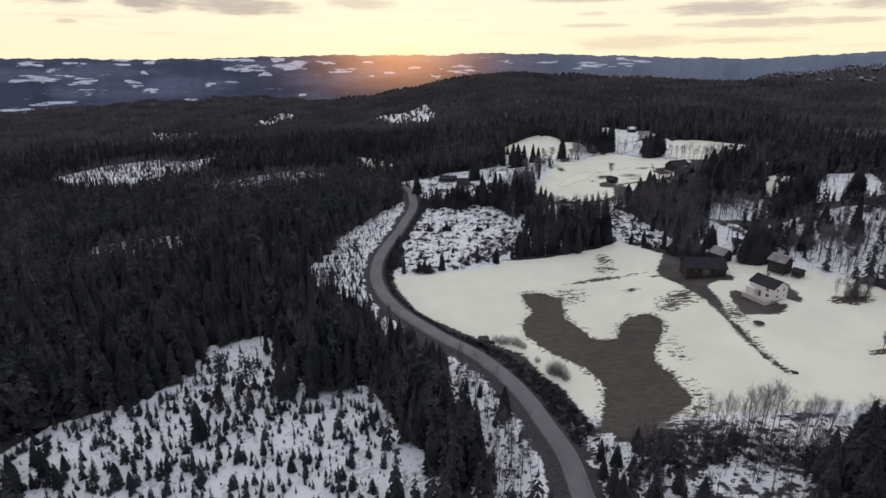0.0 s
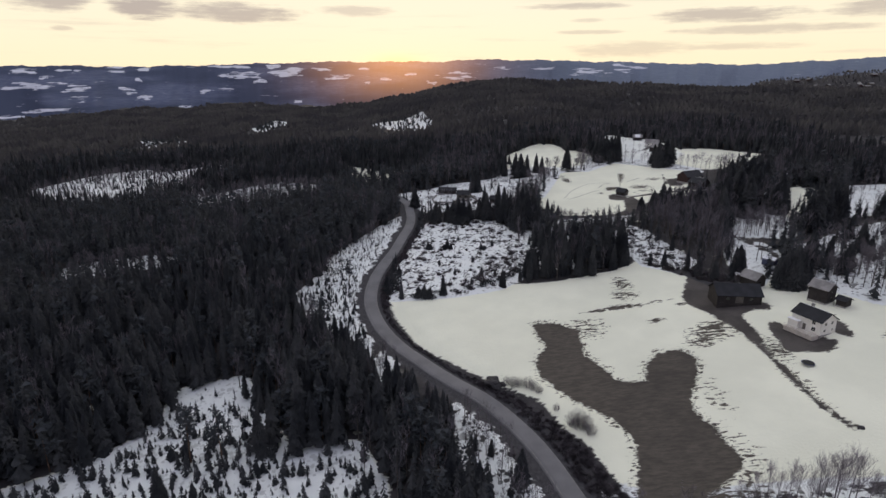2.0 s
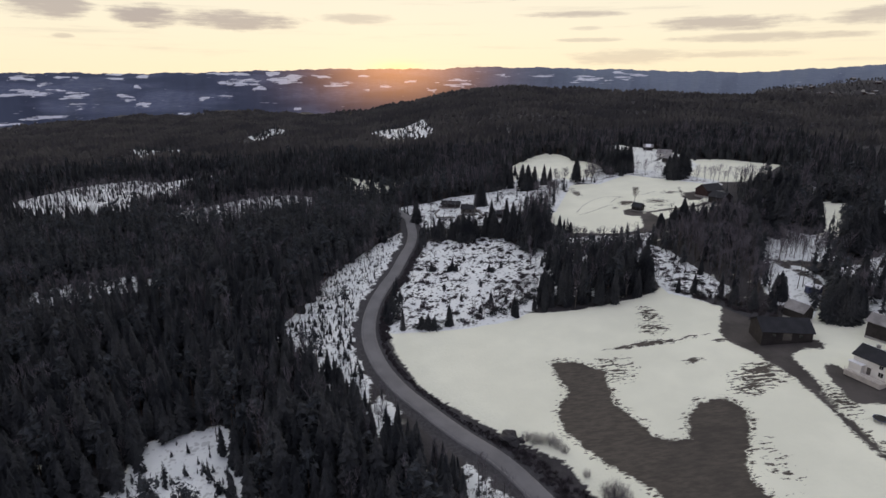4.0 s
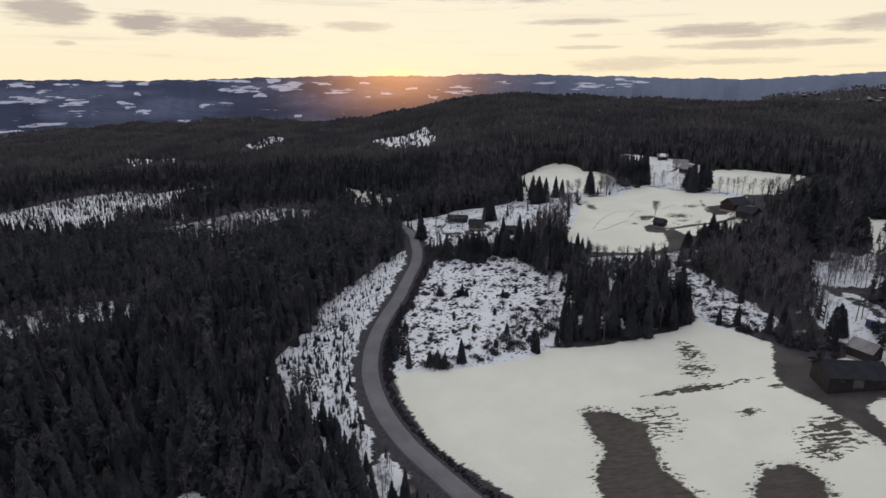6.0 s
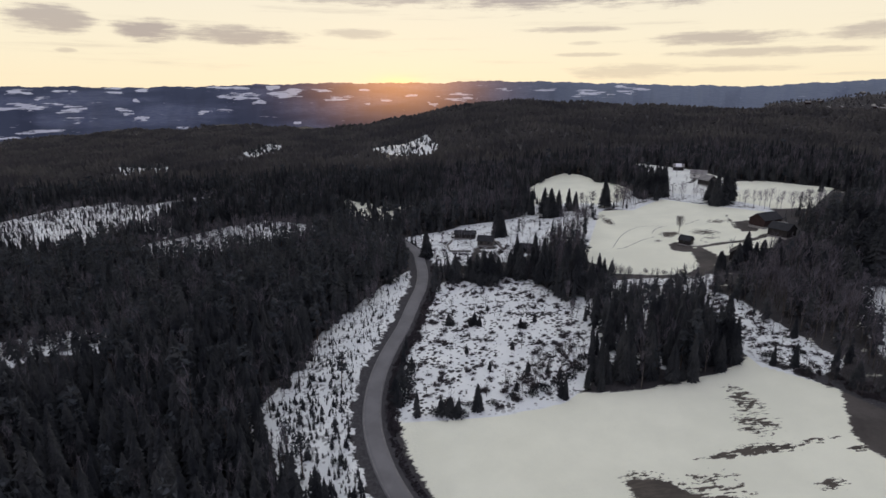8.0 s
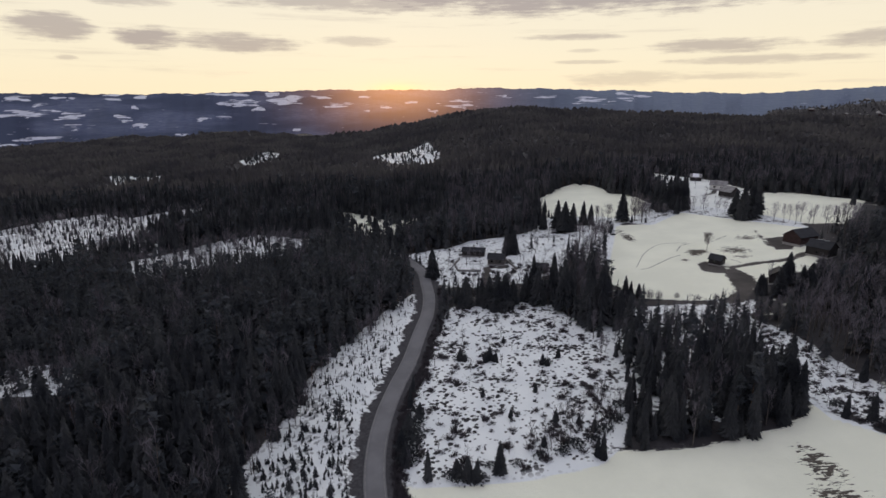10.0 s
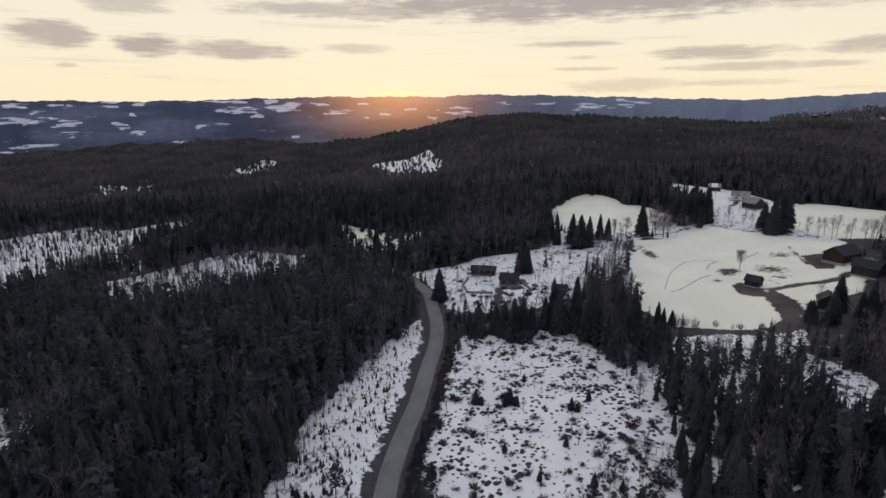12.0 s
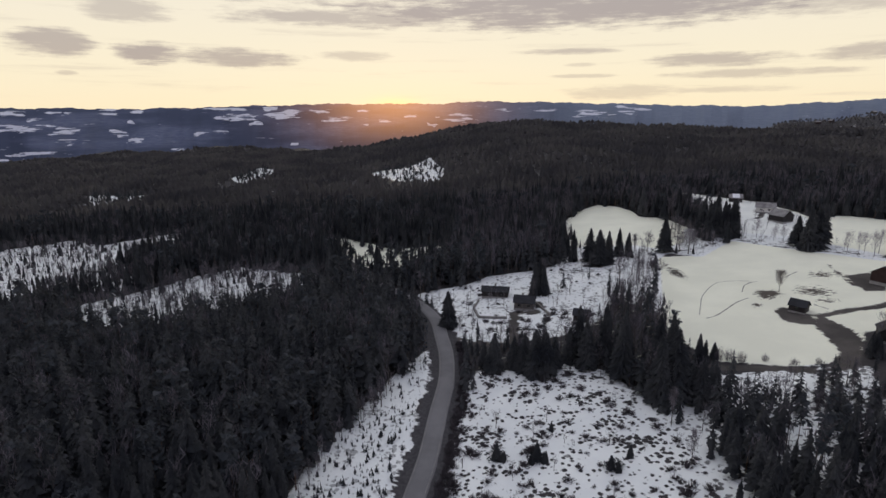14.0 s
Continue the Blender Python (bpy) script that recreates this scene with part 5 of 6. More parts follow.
SLOPE_BIRCHES = [(62, 125, 5.5, 1.3), (65, 124, 7, 1.2), (67.5, 124, 9.5, 1.1), (69, 123, 8, 1.2), (71, 122.5, 10.5, 1.1), (73, 123, 9, 1.2), (75, 121.5, 8, 1.2), (76, 121, 11.5, 1.3), (77.5, 121.5, 12, 1.2), (79, 120.5, 12.5, 1.3), (80, 121, 11, 1.3), (81.5, 120, 13.5, 1.2), (83, 120, 12, 1.2), (85, 119, 9, 1.2), (87, 118, 8.5, 1.2), (88.5, 118, 10, 1.2), (89.5, 117, 11, 1.2), (91, 117, 10, 1.2), (93, 116, 10, 1.1), (95, 115, 8, 1.2), (98, 115, 10, 1.2), (101, 115, 11, 1.2), (104, 115, 10, 1.2), (107, 116, 11, 1.2), (110, 117, 10, 1.2), (136, 182, 7, 1.4), (139, 182, 8, 1.4), (84, 113, 8, 1.1), (80, 111, 7, 1.1), (87, 111, 8, 1.1)]
ROAD_BUSHES = [(18.5, 178.5, 3.0, 1.3), (20.3, 177, 3.4, 1.3), (22.2, 176.5, 3.0, 1.3), (24.2, 175.5, 3.6, 1.4), (25.8, 174, 3.2, 1.3), (27.2, 172, 2.6, 1.3), (33.4, 156, 4.2, 1.3), (34.8, 154.8, 5.2, 1.3), (36.3, 153.8, 4.4, 1.3), (37.2, 151.5, 3.4, 1.3), (30.5, 163, 2.2, 1.3), (69, 350, 4.5, 1.1), (72, 349, 4, 1.1), (75, 347, 3.6, 1.2), (82, 346, 2.4, 1.4), (89, 342, 2.2, 1.4), (96, 341, 2.0, 1.4), (64, 352, 5, 1), (139.5, 180.5, 4, 1.3), (142, 181.5, 4.5, 1.3), (144.5, 180, 4, 1.3)]
for i, (x, y, h, g) in enumerate(ROAD_BUSHES):
    ob = new("twig_bush", TWIG_BUSHES[i % 3])
    ob.matrix_world = Matrix.LocRotScale((x, y, ground(x, y) + 0.05), Euler((0, 0, i * 1.9)), (h * g, h * g, h * 1.25))
    tagged(ob, "round leafless bush with fine grey twigs", "bush", "leafless bushes by the fields")
ROAD_BIRCHES = [(141, 179, 7, 1.5), (145, 180, 7, 1.4), (138, 179, 6, 1.5), (143, 183, 8, 1.4), (147, 182, 6, 1.4), (128, 148, 6, 1.3), (132, 150, 6, 1.2), (-14, 392, 6, 1.2), (-9, 388, 5, 1.2), (38, 299, 9, 1), (40, 316, 10, 1)]
PASTURE_BIRCHES = [(150, 214, 12.8, 1.05), (153, 214, 13.8, 0.98), (156, 213, 14.8, 0.91), (160, 216, 12.1, 1.14), (145, 226, 9, 1.53), (148, 227, 7.1, 1.94), (140, 278, 13.8, 0.94), (144, 280, 11.6, 0.91), (147, 279, 10.5, 1.26), (154, 273, 10.4, 1.01), (158, 205, 12.6, 1.05), (156, 225, 10.2, 1.37), (161, 228, 9.4, 1.52), (149, 218, 8.9, 1.52)]
FARM_BIRCHES = [(84, 476, 9.9, 1.49), (91, 476, 10, 1.85), (70, 411, 15.4, 1.41), (64, 437, 10.4, 1.59), (72, 434, 8.9, 2.2), (55, 407, 9.6, 1.9), (109, 466, 12.3, 2.2), (106, 470, 8.3, 2.2)]
FIELD_BIRCHES = [(178, 446, 11, 1.6), (183, 445, 10.1, 1.41), (187, 440, 11, 1.6), (193, 445, 11, 1.72), (194, 439, 7.6, 2.1), (200, 434, 11, 2.1), (205, 433, 10.1, 2.1), (212, 437, 11, 2.1), (216, 436, 8.6, 2.1), (155, 485, 9.7, 2.1), (160, 477, 7, 1.97), (164, 475, 7, 2.1), (189, 449, 9, 1.7), (197, 440, 10, 1.7), (208, 439, 9, 1.8), (220, 440, 9, 1.8), (226, 446, 9, 1.8), (172, 472, 8, 1.6)]
for places, label in ((PASTURE_BIRCHES, "leafless birch on the snowy pasture"), (SLOPE_BIRCHES, "leafless birch with fine grey twigs on the slope"), (ROAD_BIRCHES, "low leafless birch with grey twigs in the snow"), (FARM_BIRCHES, "leafless grey tree beside the snowy field"), (FIELD_BIRCHES, "leafless birch in the row along the upper field")):
    for i, (x, y, h, g) in enumerate(places):
        fine_twigs = places in (SLOPE_BIRCHES, FIELD_BIRCHES)
        tree("birch", (BIRCH_CROWNS if fine_twigs else BARE_CROWNS)[i % 5], (BIRCH_TRUNKS if fine_twigs else BARE_TRUNKS)[i % 5], x, y, h, g, i * 1.3, label, group="bare birches")
tree("birch", PALE_CROWNS[0], BARE_TRUNKS[1], 121, 405, 8.5, 1.25, 0.4, "pale frosted leafless tree in the snowy field")


def plant_shrubs():
    rng = np.random.default_rng(14)
    places, low_trees = [], []
    for area, n in ((SHRUBLAND, 120), (VERGE_SNOW, 25), (SCRUB_BAND, 210), (BRUSH_LOW, 60), (BROWN_EDGE, 70), (BRUSH_EAST, 105), (BRUSH, 80), (FARM, 30)):
        for x, y in scatter_in(rng, area, n, 0.5):
            places.append((x, y, ground(x, y), rng.uniform(0.6, 1.5), rng.uniform(0.8, 1.5), rng.uniform(0, 6.28), rng.integers(0, 4)))
    for x, y in scatter_in(rng, SHRUBLAND, 110, 0.5) + scatter_in(rng, SCRUB_BAND, 230, 0.2) + scatter_in(rng, BRUSH_LOW, 60, 0.3) + scatter_in(rng, UPPER_THICKET, 170, 0.5) + scatter_in(rng, BELT, 60, 0.5) + scatter_in(rng, BROWN_EDGE, 40, 0.3) + scatter_in(rng, BRUSH_EAST, 30, 0.5) + scatter_in(rng, BRUSH, 40, 1.0):
        low_trees.append((x, y, ground(x, y), rng.uniform(2.2, 5.5), rng.uniform(1.2, 1.8), rng.uniform(0, 6.28), rng.integers(0, 5)))
    forest_mesh("thicket", [with_trunk(b[1], b[0]) for b in THIN_BARE], low_trees, [SHRUB, BARK], "brown leafless thicket on slopes and field edges", "thicket")
    line = spline(ROAD, 1.1)
    d = np.gradient(line, axis=0)
    side = np.stack([d[:, 1], -d[:, 0]], 1) / np.linalg.norm(d, axis=1)[:, None]
    for p, q in zip(line, side):
        for k in range(8):
            if 122 < p[1] < 245 and rng.random() < 0.8:
                c = p + q * (4.4 + np.interp(p[1], (150, 185), (6.2, 1.8)) * rng.random())
                places.append((c[0], c[1], ground(*c), rng.uniform(0.25, 0.9) * np.interp(p[1], (150, 185), (1.5, 0.8)), rng.uniform(1.0, 1.6), rng.uniform(0, 6.28), rng.integers(0, 4)))
            if 240 < p[1] < 380 and rng.random() < 0.6:
                c = p + q * rng.uniform(5.0, 8.0)
                places.append((c[0], c[1], ground(*c), rng.uniform(0.4, 1.7), rng.uniform(0.9, 1.4), rng.uniform(0, 6.28), rng.integers(0, 4)))
    forest_mesh("shrubs", BUSHES, places, [SHRUB], "dark leafless shrubs along the road and slope", "shrubs")
    saplings = []
    for area, n in ((SHRUBLAND, 20), (GROVE_TOP, 34), (VERGE_SNOW, 16), (EAST_OPEN, 34), (GLADE, 200), (GLADE_EAST, 110), (GLADE_STRIP, 60), (GLADE_NEAR, 30), (ROADSIDE, 40), (FARM, 3), (HILL_CUT, 130), (FAR_CUT, 90), (FAR_CUT_NORTH, 120)):
        for x, y in scatter_in(rng, area, n, 0.5):
            saplings.append((x, y, ground(x, y), rng.uniform(3, 11) * (0.5 if area in (SHRUBLAND, GLADE, GLADE_EAST, VERGE_SNOW) else 1.0), rng.uniform(1.1, 1.7), rng.uniform(0, 6.28), rng.integers(0, 5)))
    forest_mesh("young_spruces", [with_trunk(c, THIN_TRUNK) for c in MID], saplings, [NEEDLES, BARK], "scattered young spruces on snowy ground", "trees")
    thin = []
    for area, n in ((EAST_OPEN, 230), (WOOD_STRIP, 140), (VERGE_SNOW, 80), (WEST_PATCH, 10), (UPPER_THICKET, 110), (STEAD, 40), (GROVE_TOP, 60), (STRIP_EDGE, 60), (SHRUBLAND, 230), (GLADE, 560), (GLADE_EAST, 380), (GLADE_STRIP, 150), (GLADE_NEAR, 130), (FARM, 45), (LINK, 40), (LINK_WEST, 30), (EAST_PASTURE, 25), (BELT, 90), (HOME_HILL, 8), (GAP, 60)):
        for x, y in scatter_in(rng, area, n, 0.5):
            thin.append((x, y, ground(x, y), rng.uniform(4, 9), rng.uniform(0.8, 1.2), rng.uniform(0, 6.28), rng.integers(0, 5)))
    forest_mesh("bare_woodland", [with_trunk(b[1], b[0]) for b in THIN_BARE], thin, [TWIG, BARK], "scattered leafless birches on snowy ground", "woodland")


plant_shrubs()

# ---- buildings ----


def prism(points, mat, name="wall"):
    """A bmesh-built solid from a list of (vertices, faces) pieces."""
    bm = bmesh.new()
    for verts, faces in points:
        made = [bm.verts.new(v) for v in verts]
        for f in faces:
            bm.faces.new([made[i] for i in f])
    bmesh.ops.recalc_face_normals(bm, faces=bm.faces)
    me = bpy.data.meshes.new(name)
    bm.to_mesh(me)
    bm.free()
    me.materials.append(mat)
    return me


def block(x0, x1, y0, y1, z0, z1):
    return ([(x0, y0, z0), (x1, y0, z0), (x1, y1, z0), (x0, y1, z0), (x0, y0, z1), (x1, y0, z1), (x1, y1, z1), (x0, y1, z1)],
            [(3, 2, 1, 0), (4, 5, 6, 7), (0, 1, 5, 4), (1, 2, 6, 5), (2, 3, 7, 6), (3, 0, 4, 7)])


def gable_body(w2, l2, eave, rise):
    """A gabled solid: the ridge runs along y."""
    v = [(-w2, -l2, 0), (w2, -l2, 0), (w2, l2, 0), (-w2, l2, 0), (-w2, -l2, eave), (w2, -l2, eave), (w2, l2, eave), (-w2, l2, eave), (0, -l2, eave + rise), (0, l2, eave + rise)]
    return v, [(0, 1, 5, 8, 4), (2, 3, 7, 9, 6), (1, 2, 6, 5), (3, 0, 4, 7), (4, 8, 9, 7), (8, 5, 6, 9), (3, 2, 1, 0)]


def roof_slab(w2, l2, eave, rise, over, thick, side):
    """One pitch of a gabled roof, with its thickness."""
    slope = rise / w2
    x1, z1 = side * (w2 + over), eave - over * slope
    a = [(0, -l2 - over, eave + rise + 0.02), (x1, -l2 - over, z1 + 0.02), (x1, l2 + over, z1 + 0.02), (0, l2 + over, eave + rise + 0.02)]
    b = [(x, y, z + thick) for x, y, z in a]
    return a + b, [(0, 1, 2, 3), (4, 5, 6, 7), (0, 1, 5, 4), (1, 2, 6, 5), (2, 3, 7, 6), (3, 0, 4, 7)]


def window_part(parent, x, y, z, wide, high, face, trim):
    """A window with frame, pane and sill on the wall that faces -y, +y, -x or +x."""
    turn = {"-y": 0, "+x": 90, "+y": 180, "-x": 270}[face]
    f = 0.09
    ring = [block(-wide / 2 - f, wide / 2 + f, -0.06, 0.02, high / 2, high / 2 + f), block(-wide / 2 - f, wide / 2 + f, -0.06, 0.02, -high / 2 - f, -high / 2),
            block(-wide / 2 - f, -wide / 2, -0.06, 0.02, -high / 2, high / 2), block(wide / 2, wide / 2 + f, -0.06, 0.02, -high / 2, high / 2), block(-0.03, 0.03, -0.05, 0.02, -high / 2, high / 2)]
    win = part("window", prism(ring, trim, "window"), parent)
    win.matrix_basis = pose(x, y, z, 0, 0, turn)
    part("pane", prism([block(-wide / 2, wide / 2, -0.03, 0.01, -high / 2, high / 2)], GLASS, "pane"), win, "dark glass")
    return win


def house(kind, x, y, turn, wide, long, eave, rise, wall, roof, label, category, trim=None, windows=(), door=None, chimney=None, snowy=None, over=0.5, foot=0.5, lift=0.3):
    """A gabled building; its ridge runs along its own y axis."""
    base = new(kind)
    c, s = math.cos(radians(turn)), math.sin(radians(turn))
    corners = [ground(x + c * a - s * b, y + s * a + c * b) for a in (-wide / 2, wide / 2) for b in (-long / 2, long / 2)]
    z = 0.5 * (max(corners) + sum(corners) / 4) + lift
    base.matrix_world = pose(x, y, z, 0, 0, turn)
    part("wall", prism([gable_body(wide / 2, long / 2, eave, rise)], wall), base)
    deep = z - min(corners) + 0.6
    part("foundation", prism([block(-wide / 2 - 0.05, wide / 2 + 0.05, -long / 2 - 0.05, long / 2 + 0.05, -deep, 0.12)], CONCRETE if foot else wall, "foundation"), base)
    for k, side in enumerate((-1, 1)):
        white = snowy and snowy[k]
        part("roof", prism([roof_slab(wide / 2, long / 2, eave, rise, over, 0.16, side)], roof, "roof"), base)
        if white:
            part("roof_snow", prism([roof_slab(wide / 2 - 0.1, long / 2 * snowy[k], eave + 0.16, rise, over - 0.2, 0.12, side)], SNOW_PLAIN, "roof_snow"), base, "patch of old snow")
    trim = trim or wall
    for wx, wy, wz, ww, wh, face in windows:
        window_part(base, wx, wy, wz, ww, wh, face, trim)
    if door:
        dx, dy, dw, dh, face = door
        t = {"-y": 0, "+x": 90, "+y": 180, "-x": 270}[face]
        leaf = part("door", prism([block(-dw / 2, dw / 2, -0.07, 0.03, 0, dh)], GREY_BOARD, "door"), base)
        leaf.matrix_basis = pose(dx, dy, 0.1, 0, 0, t)
    if chimney:
        cx, cy, top = chimney
        part("chimney", prism([block(cx - 0.35, cx + 0.35, cy - 0.35, cy + 0.35, eave, top), block(cx - 0.45, cx + 0.45, cy - 0.45, cy + 0.45, top, top + 0.15)], STONE, "chimney"), base)
    return tagged(base, label, category)


# the white house, with a terrace along its west side
home = house("house", 116.3, 188.6, 22, 7.0, 9.6, 4.6, 2.2, WHITE, BLACK_ROOF, "white wooden house with black gabled roof and terrace", "house", trim=WHITE,
             windows=[(-1.6, -4.8, 1.5, 0.9, 0.8, "-y"), (1.9, -4.8, 1.4, 0.5, 0.9, "-y"), (-1.5, -4.8, 3.7, 0.9, 1.0, "-y"), (1.4, -4.8, 3.7, 0.9, 1.0, "-y"), (-3.5, -2.6, 1.5, 1.2, 1.3, "-x"), (-3.5, 2.6, 1.5, 1.2, 1.3, "-x"), (-3.5, -2.4, 3.6, 1.0, 1.1, "-x"), (3.5, -2, 1.5, 1.2, 1.2, "+x"), (3.5, 2, 3.6, 1.0, 1.1, "+x")],
             door=(-3.5, 0.4, 1.0, 2.1, "-x"), chimney=(0.6, 1.5, 7.6), snowy=(0, 0.8))
part("terrace", prism([block(-6.4, -3.54, -4.6, 5.0, -1.2, 0.18)], DECK, "terrace"), home, "pale wooden terrace")
part("porch_wall", prism([block(-5.0, -3.54, 1.6, 4.9, 0.18, 2.6)], WHITE, "porch_wall"), home)
part("porch_roof", prism([block(-5.3, -3.54, 1.3, 5.1, 2.6, 2.78)], SNOW_PLAIN, "porch_roof"), home, "flat snow-covered porch roof")
for k in range(6):
    part("railing_post", prism([block(-6.38, -6.28, -4.55 + 1.9 * k, -4.45 + 1.9 * k, 0.18, 1.1)], WHITE, "railing_post"), home)
part("railing", prism([block(-6.40, -6.26, -4.6, 5.0, 1.1, 1.2), block(-6.36, -6.30, -4.6, 5.0, 0.55, 0.63)], WHITE, "railing"), home)

house("barn", 104.4, 214.5, 84, 9.0, 15.0, 3.0, 2.9, BROWN, BLACK_ROOF, "large dark brown wooden barn with black roof", "barn", windows=[(-4.5, -4, 1.7, 1.0, 0.9, "-x"), (-4.5, 4, 1.7, 1.0, 0.9, "-x")], door=(-4.5, 0, 2.6, 2.6, "-x"), foot=0)
house("shed", 116.5, 225.5, 25, 5.5, 6.5, 3.2, 2.0, BROWN, PALE_ROOF, "dark wooden shed with pale grey roof", "shed", windows=[(0, -3.25, 1.6, 0.8, 0.8, "-y")], snowy=(0, 0.9))
house("storehouse", 130.5, 207.0, 28, 5.4, 6.2, 5.0, 1.9, BROWN, PALE_ROOF, "tall dark log storehouse with pale roof", "storehouse", windows=[(0, -3.1, 1.7, 0.7, 0.8, "-y"), (0, -3.1, 4.0, 0.7, 0.7, "-y")], door=(1.4, -3.1, 0.9, 1.9, "-y"), snowy=(0, 1.0))
house("shed", 134.5, 201.5, 28, 3.6, 3.0, 2.2, 0.9, BROWN, BLACK_ROOF, "low dark lean-to shed beside the storehouse", "shed")
house("hut", 115.6, 383.0, 40, 4.8, 5.6, 2.4, 1.9, BROWN, BLACK_ROOF, "small dark wooden field hut with gabled roof", "hut", windows=[(-2.4, 0, 1.4, 1.2, 0.9, "-x")], door=(0.6, -2.8, 1.1, 1.9, "-y"))
house("barn", 168.0, 405.0, -65, 9.0, 14.0, 3.8, 3.2, RED, BLACK_ROOF, "dark red wooden barn with black roof", "barn", door=(4.5, 1, 2.8, 2.8, "+x"), windows=[(4.5, -4, 1.8, 1.0, 0.8, "+x")])
house("farmhouse", 165.0, 384.0, 30, 8.0, 10.0, 4.0, 2.8, BROWN, BLACK_ROOF, "dark brown farmhouse with black gabled roof", "farmhouse", windows=[(-2, -5, 1.6, 1.0, 1.1, "-y"), (2, -5, 1.6, 1.0, 1.1, "-y"), (-4, 0, 1.6, 1.0, 1.1, "-x")], chimney=(0.5, 0, 7.4), snowy=(0, 0.5))
house("house", 126.5, 352.5, -30, 6.4, 7.5, 3.4, 2.4, BROWN, BLACK_ROOF, "low dark wooden house among trees", "house", windows=[(0, -3.75, 1.5, 1.0, 1.0, "-y")], chimney=(0.5, 1, 6.2))
house("house", 4.0, 429.0, 80, 6.0, 12.0, 2.6, 1.6, BROWN, BLACK_ROOF, "long low brown house with black roof", "house", windows=[(-3, -3, 1.4, 1.1, 1.0, "-x"), (-3, 3, 1.4, 1.1, 1.0, "-x")], chimney=(0.3, 0, 5.3))
house("house", 15.0, 412.0, 75, 7.0, 8.5, 2.8, 2.2, GREY_BOARD, BLACK_ROOF, "weathered brown house with dark roof", "house", windows=[(-3.5, -2, 1.5, 1.1, 1.0, "-x"), (-3.5, 2, 1.5, 1.1, 1.0, "-x")], chimney=(0.4, 1, 5.7))
house("cabin", 34.8, 392.5, 70, 5.0, 6.0, 2.6, 1.8, BROWN, BLACK_ROOF, "small dark cabin with open porch", "cabin", windows=[(-2.5, 0, 1.4, 1.6, 0.9, "-x")])
house("house", 188.0, 573.0, 70, 6.0, 8.0, 3.0, 2.2, BROWN, PALE_ROOF, "brown house with pale roof by the forest", "house", snowy=(0.5, 0))
house("house", 189.5, 538.0, 60, 8.0, 11.0, 3.2, 2.6, WHITE, PALE_ROOF, "white house with pale grey roof", "house", windows=[(-4, -2, 1.6, 1.2, 1.1, "-x"), (-4, 2.5, 1.6, 1.2, 1.1, "-x")])
house("barn", 186.0, 515.0, 20, 8.5, 10.0, 3.6, 3.2, BROWN, PALE_ROOF, "weathered dark barn with pale grey roof", "barn")
house("house", 224.0, 390.0, 15, 7.0, 9.0, 3.0, 2.2, WHITE, PALE_ROOF, "white house half hidden among trees", "house", snowy=(0.9, 0.9))
house("cabin", 185.0, 343.0, 30, 5.0, 6.0, 2.6, 1.8, GREY_BOARD, PALE_ROOF, "grey cabin with snowy roof among trees", "cabin", snowy=(1, 1))
house("shed", 133.0, 243.5, 35, 3.4, 4.4, 2.3, 0.7, BLUE_BOARD, PALE_ROOF, "small blue-grey shed with snowy roof on the hill", "shed", snowy=(1, 1))
house("cabin", 177.3, 333.8, 40, 5.0, 6.0, 2.6, 1.8, BROWN, PALE_ROOF, "brown cabin with snow-edged roof among spruces", "cabin", snowy=(1, 1))


def wall_line(points, high, thick, label):
    """A low garden wall along the points."""
    bits = []
    for (x0, y0), (x1, y1) in zip(points, points[1:]):
        d = np.array([x1 - x0, y1 - y0], float)
        length = np.linalg.norm(d)
        u = d / length
        v = np.array([-u[1], u[0]]) * thick / 2
        n = max(2, int(length / 2))
        for k in range(n):
            a, b = np.array([x0, y0]) + d * k / n, np.array([x0, y0]) + d * (k + 1) / n
            z = ground(*((a + b) / 2))
            q = [a - v, b - v, b + v, a + v]
            bits.append(([(*p, z - 0.4) for p in q] + [(*p, z + high) for p in q], [(3, 2, 1, 0), (4, 5, 6, 7), (0, 1, 5, 4), (1, 2, 6, 5), (2, 3, 7, 6), (3, 0, 4, 7)]))
    return tagged(new("garden_wall", prism(bits, STONE, "garden_wall")), label, "wall")


wall_line([(-4, 424), (-7, 415), (-5.5, 404), (1, 402), (6, 401)], 1.2, 0.7, "low dark stone garden wall round the farmyard")
YARD_BUSHES = [(-3, 399, 2.2), (0, 397, 1.8), (3, 396, 2.4), (12, 398, 2.0), (14, 396, 2.4), (22, 396, 2.2), (25, 401, 2.4), (26, 406, 2.0), (28, 396, 2.2), (-9, 407, 1.8), (-8, 420, 2.0), (13, 422, 2.2), (10, 435, 2.0), (-3, 431, 2.2), (20, 424, 2.4), (30, 400, 2.6), (40, 396, 2.2), (31, 389, 2.4), (5, 388, 2.0), (-2, 390, 2.2), (12, 388, 2.2), (18, 389, 2.4)]
for i, (x, y, r) in enumerate(YARD_BUSHES):
    ob = new("garden_bush", BUSH_MESHES[i % 4])
    ob.matrix_world = Matrix.LocRotScale((x, y, ground(x, y) + 0.1), Euler((0, 0, i * 1.3)), (r, r, r * 0.8))
    tagged(ob, "dark leafless garden bush in the snow by the farm", "bush", "garden bushes")
wall_line([(20, 418), (22, 408), (24, 400)], 1.0, 0.6, "low dark stone wall beside the weathered house")

# ---- small things ----


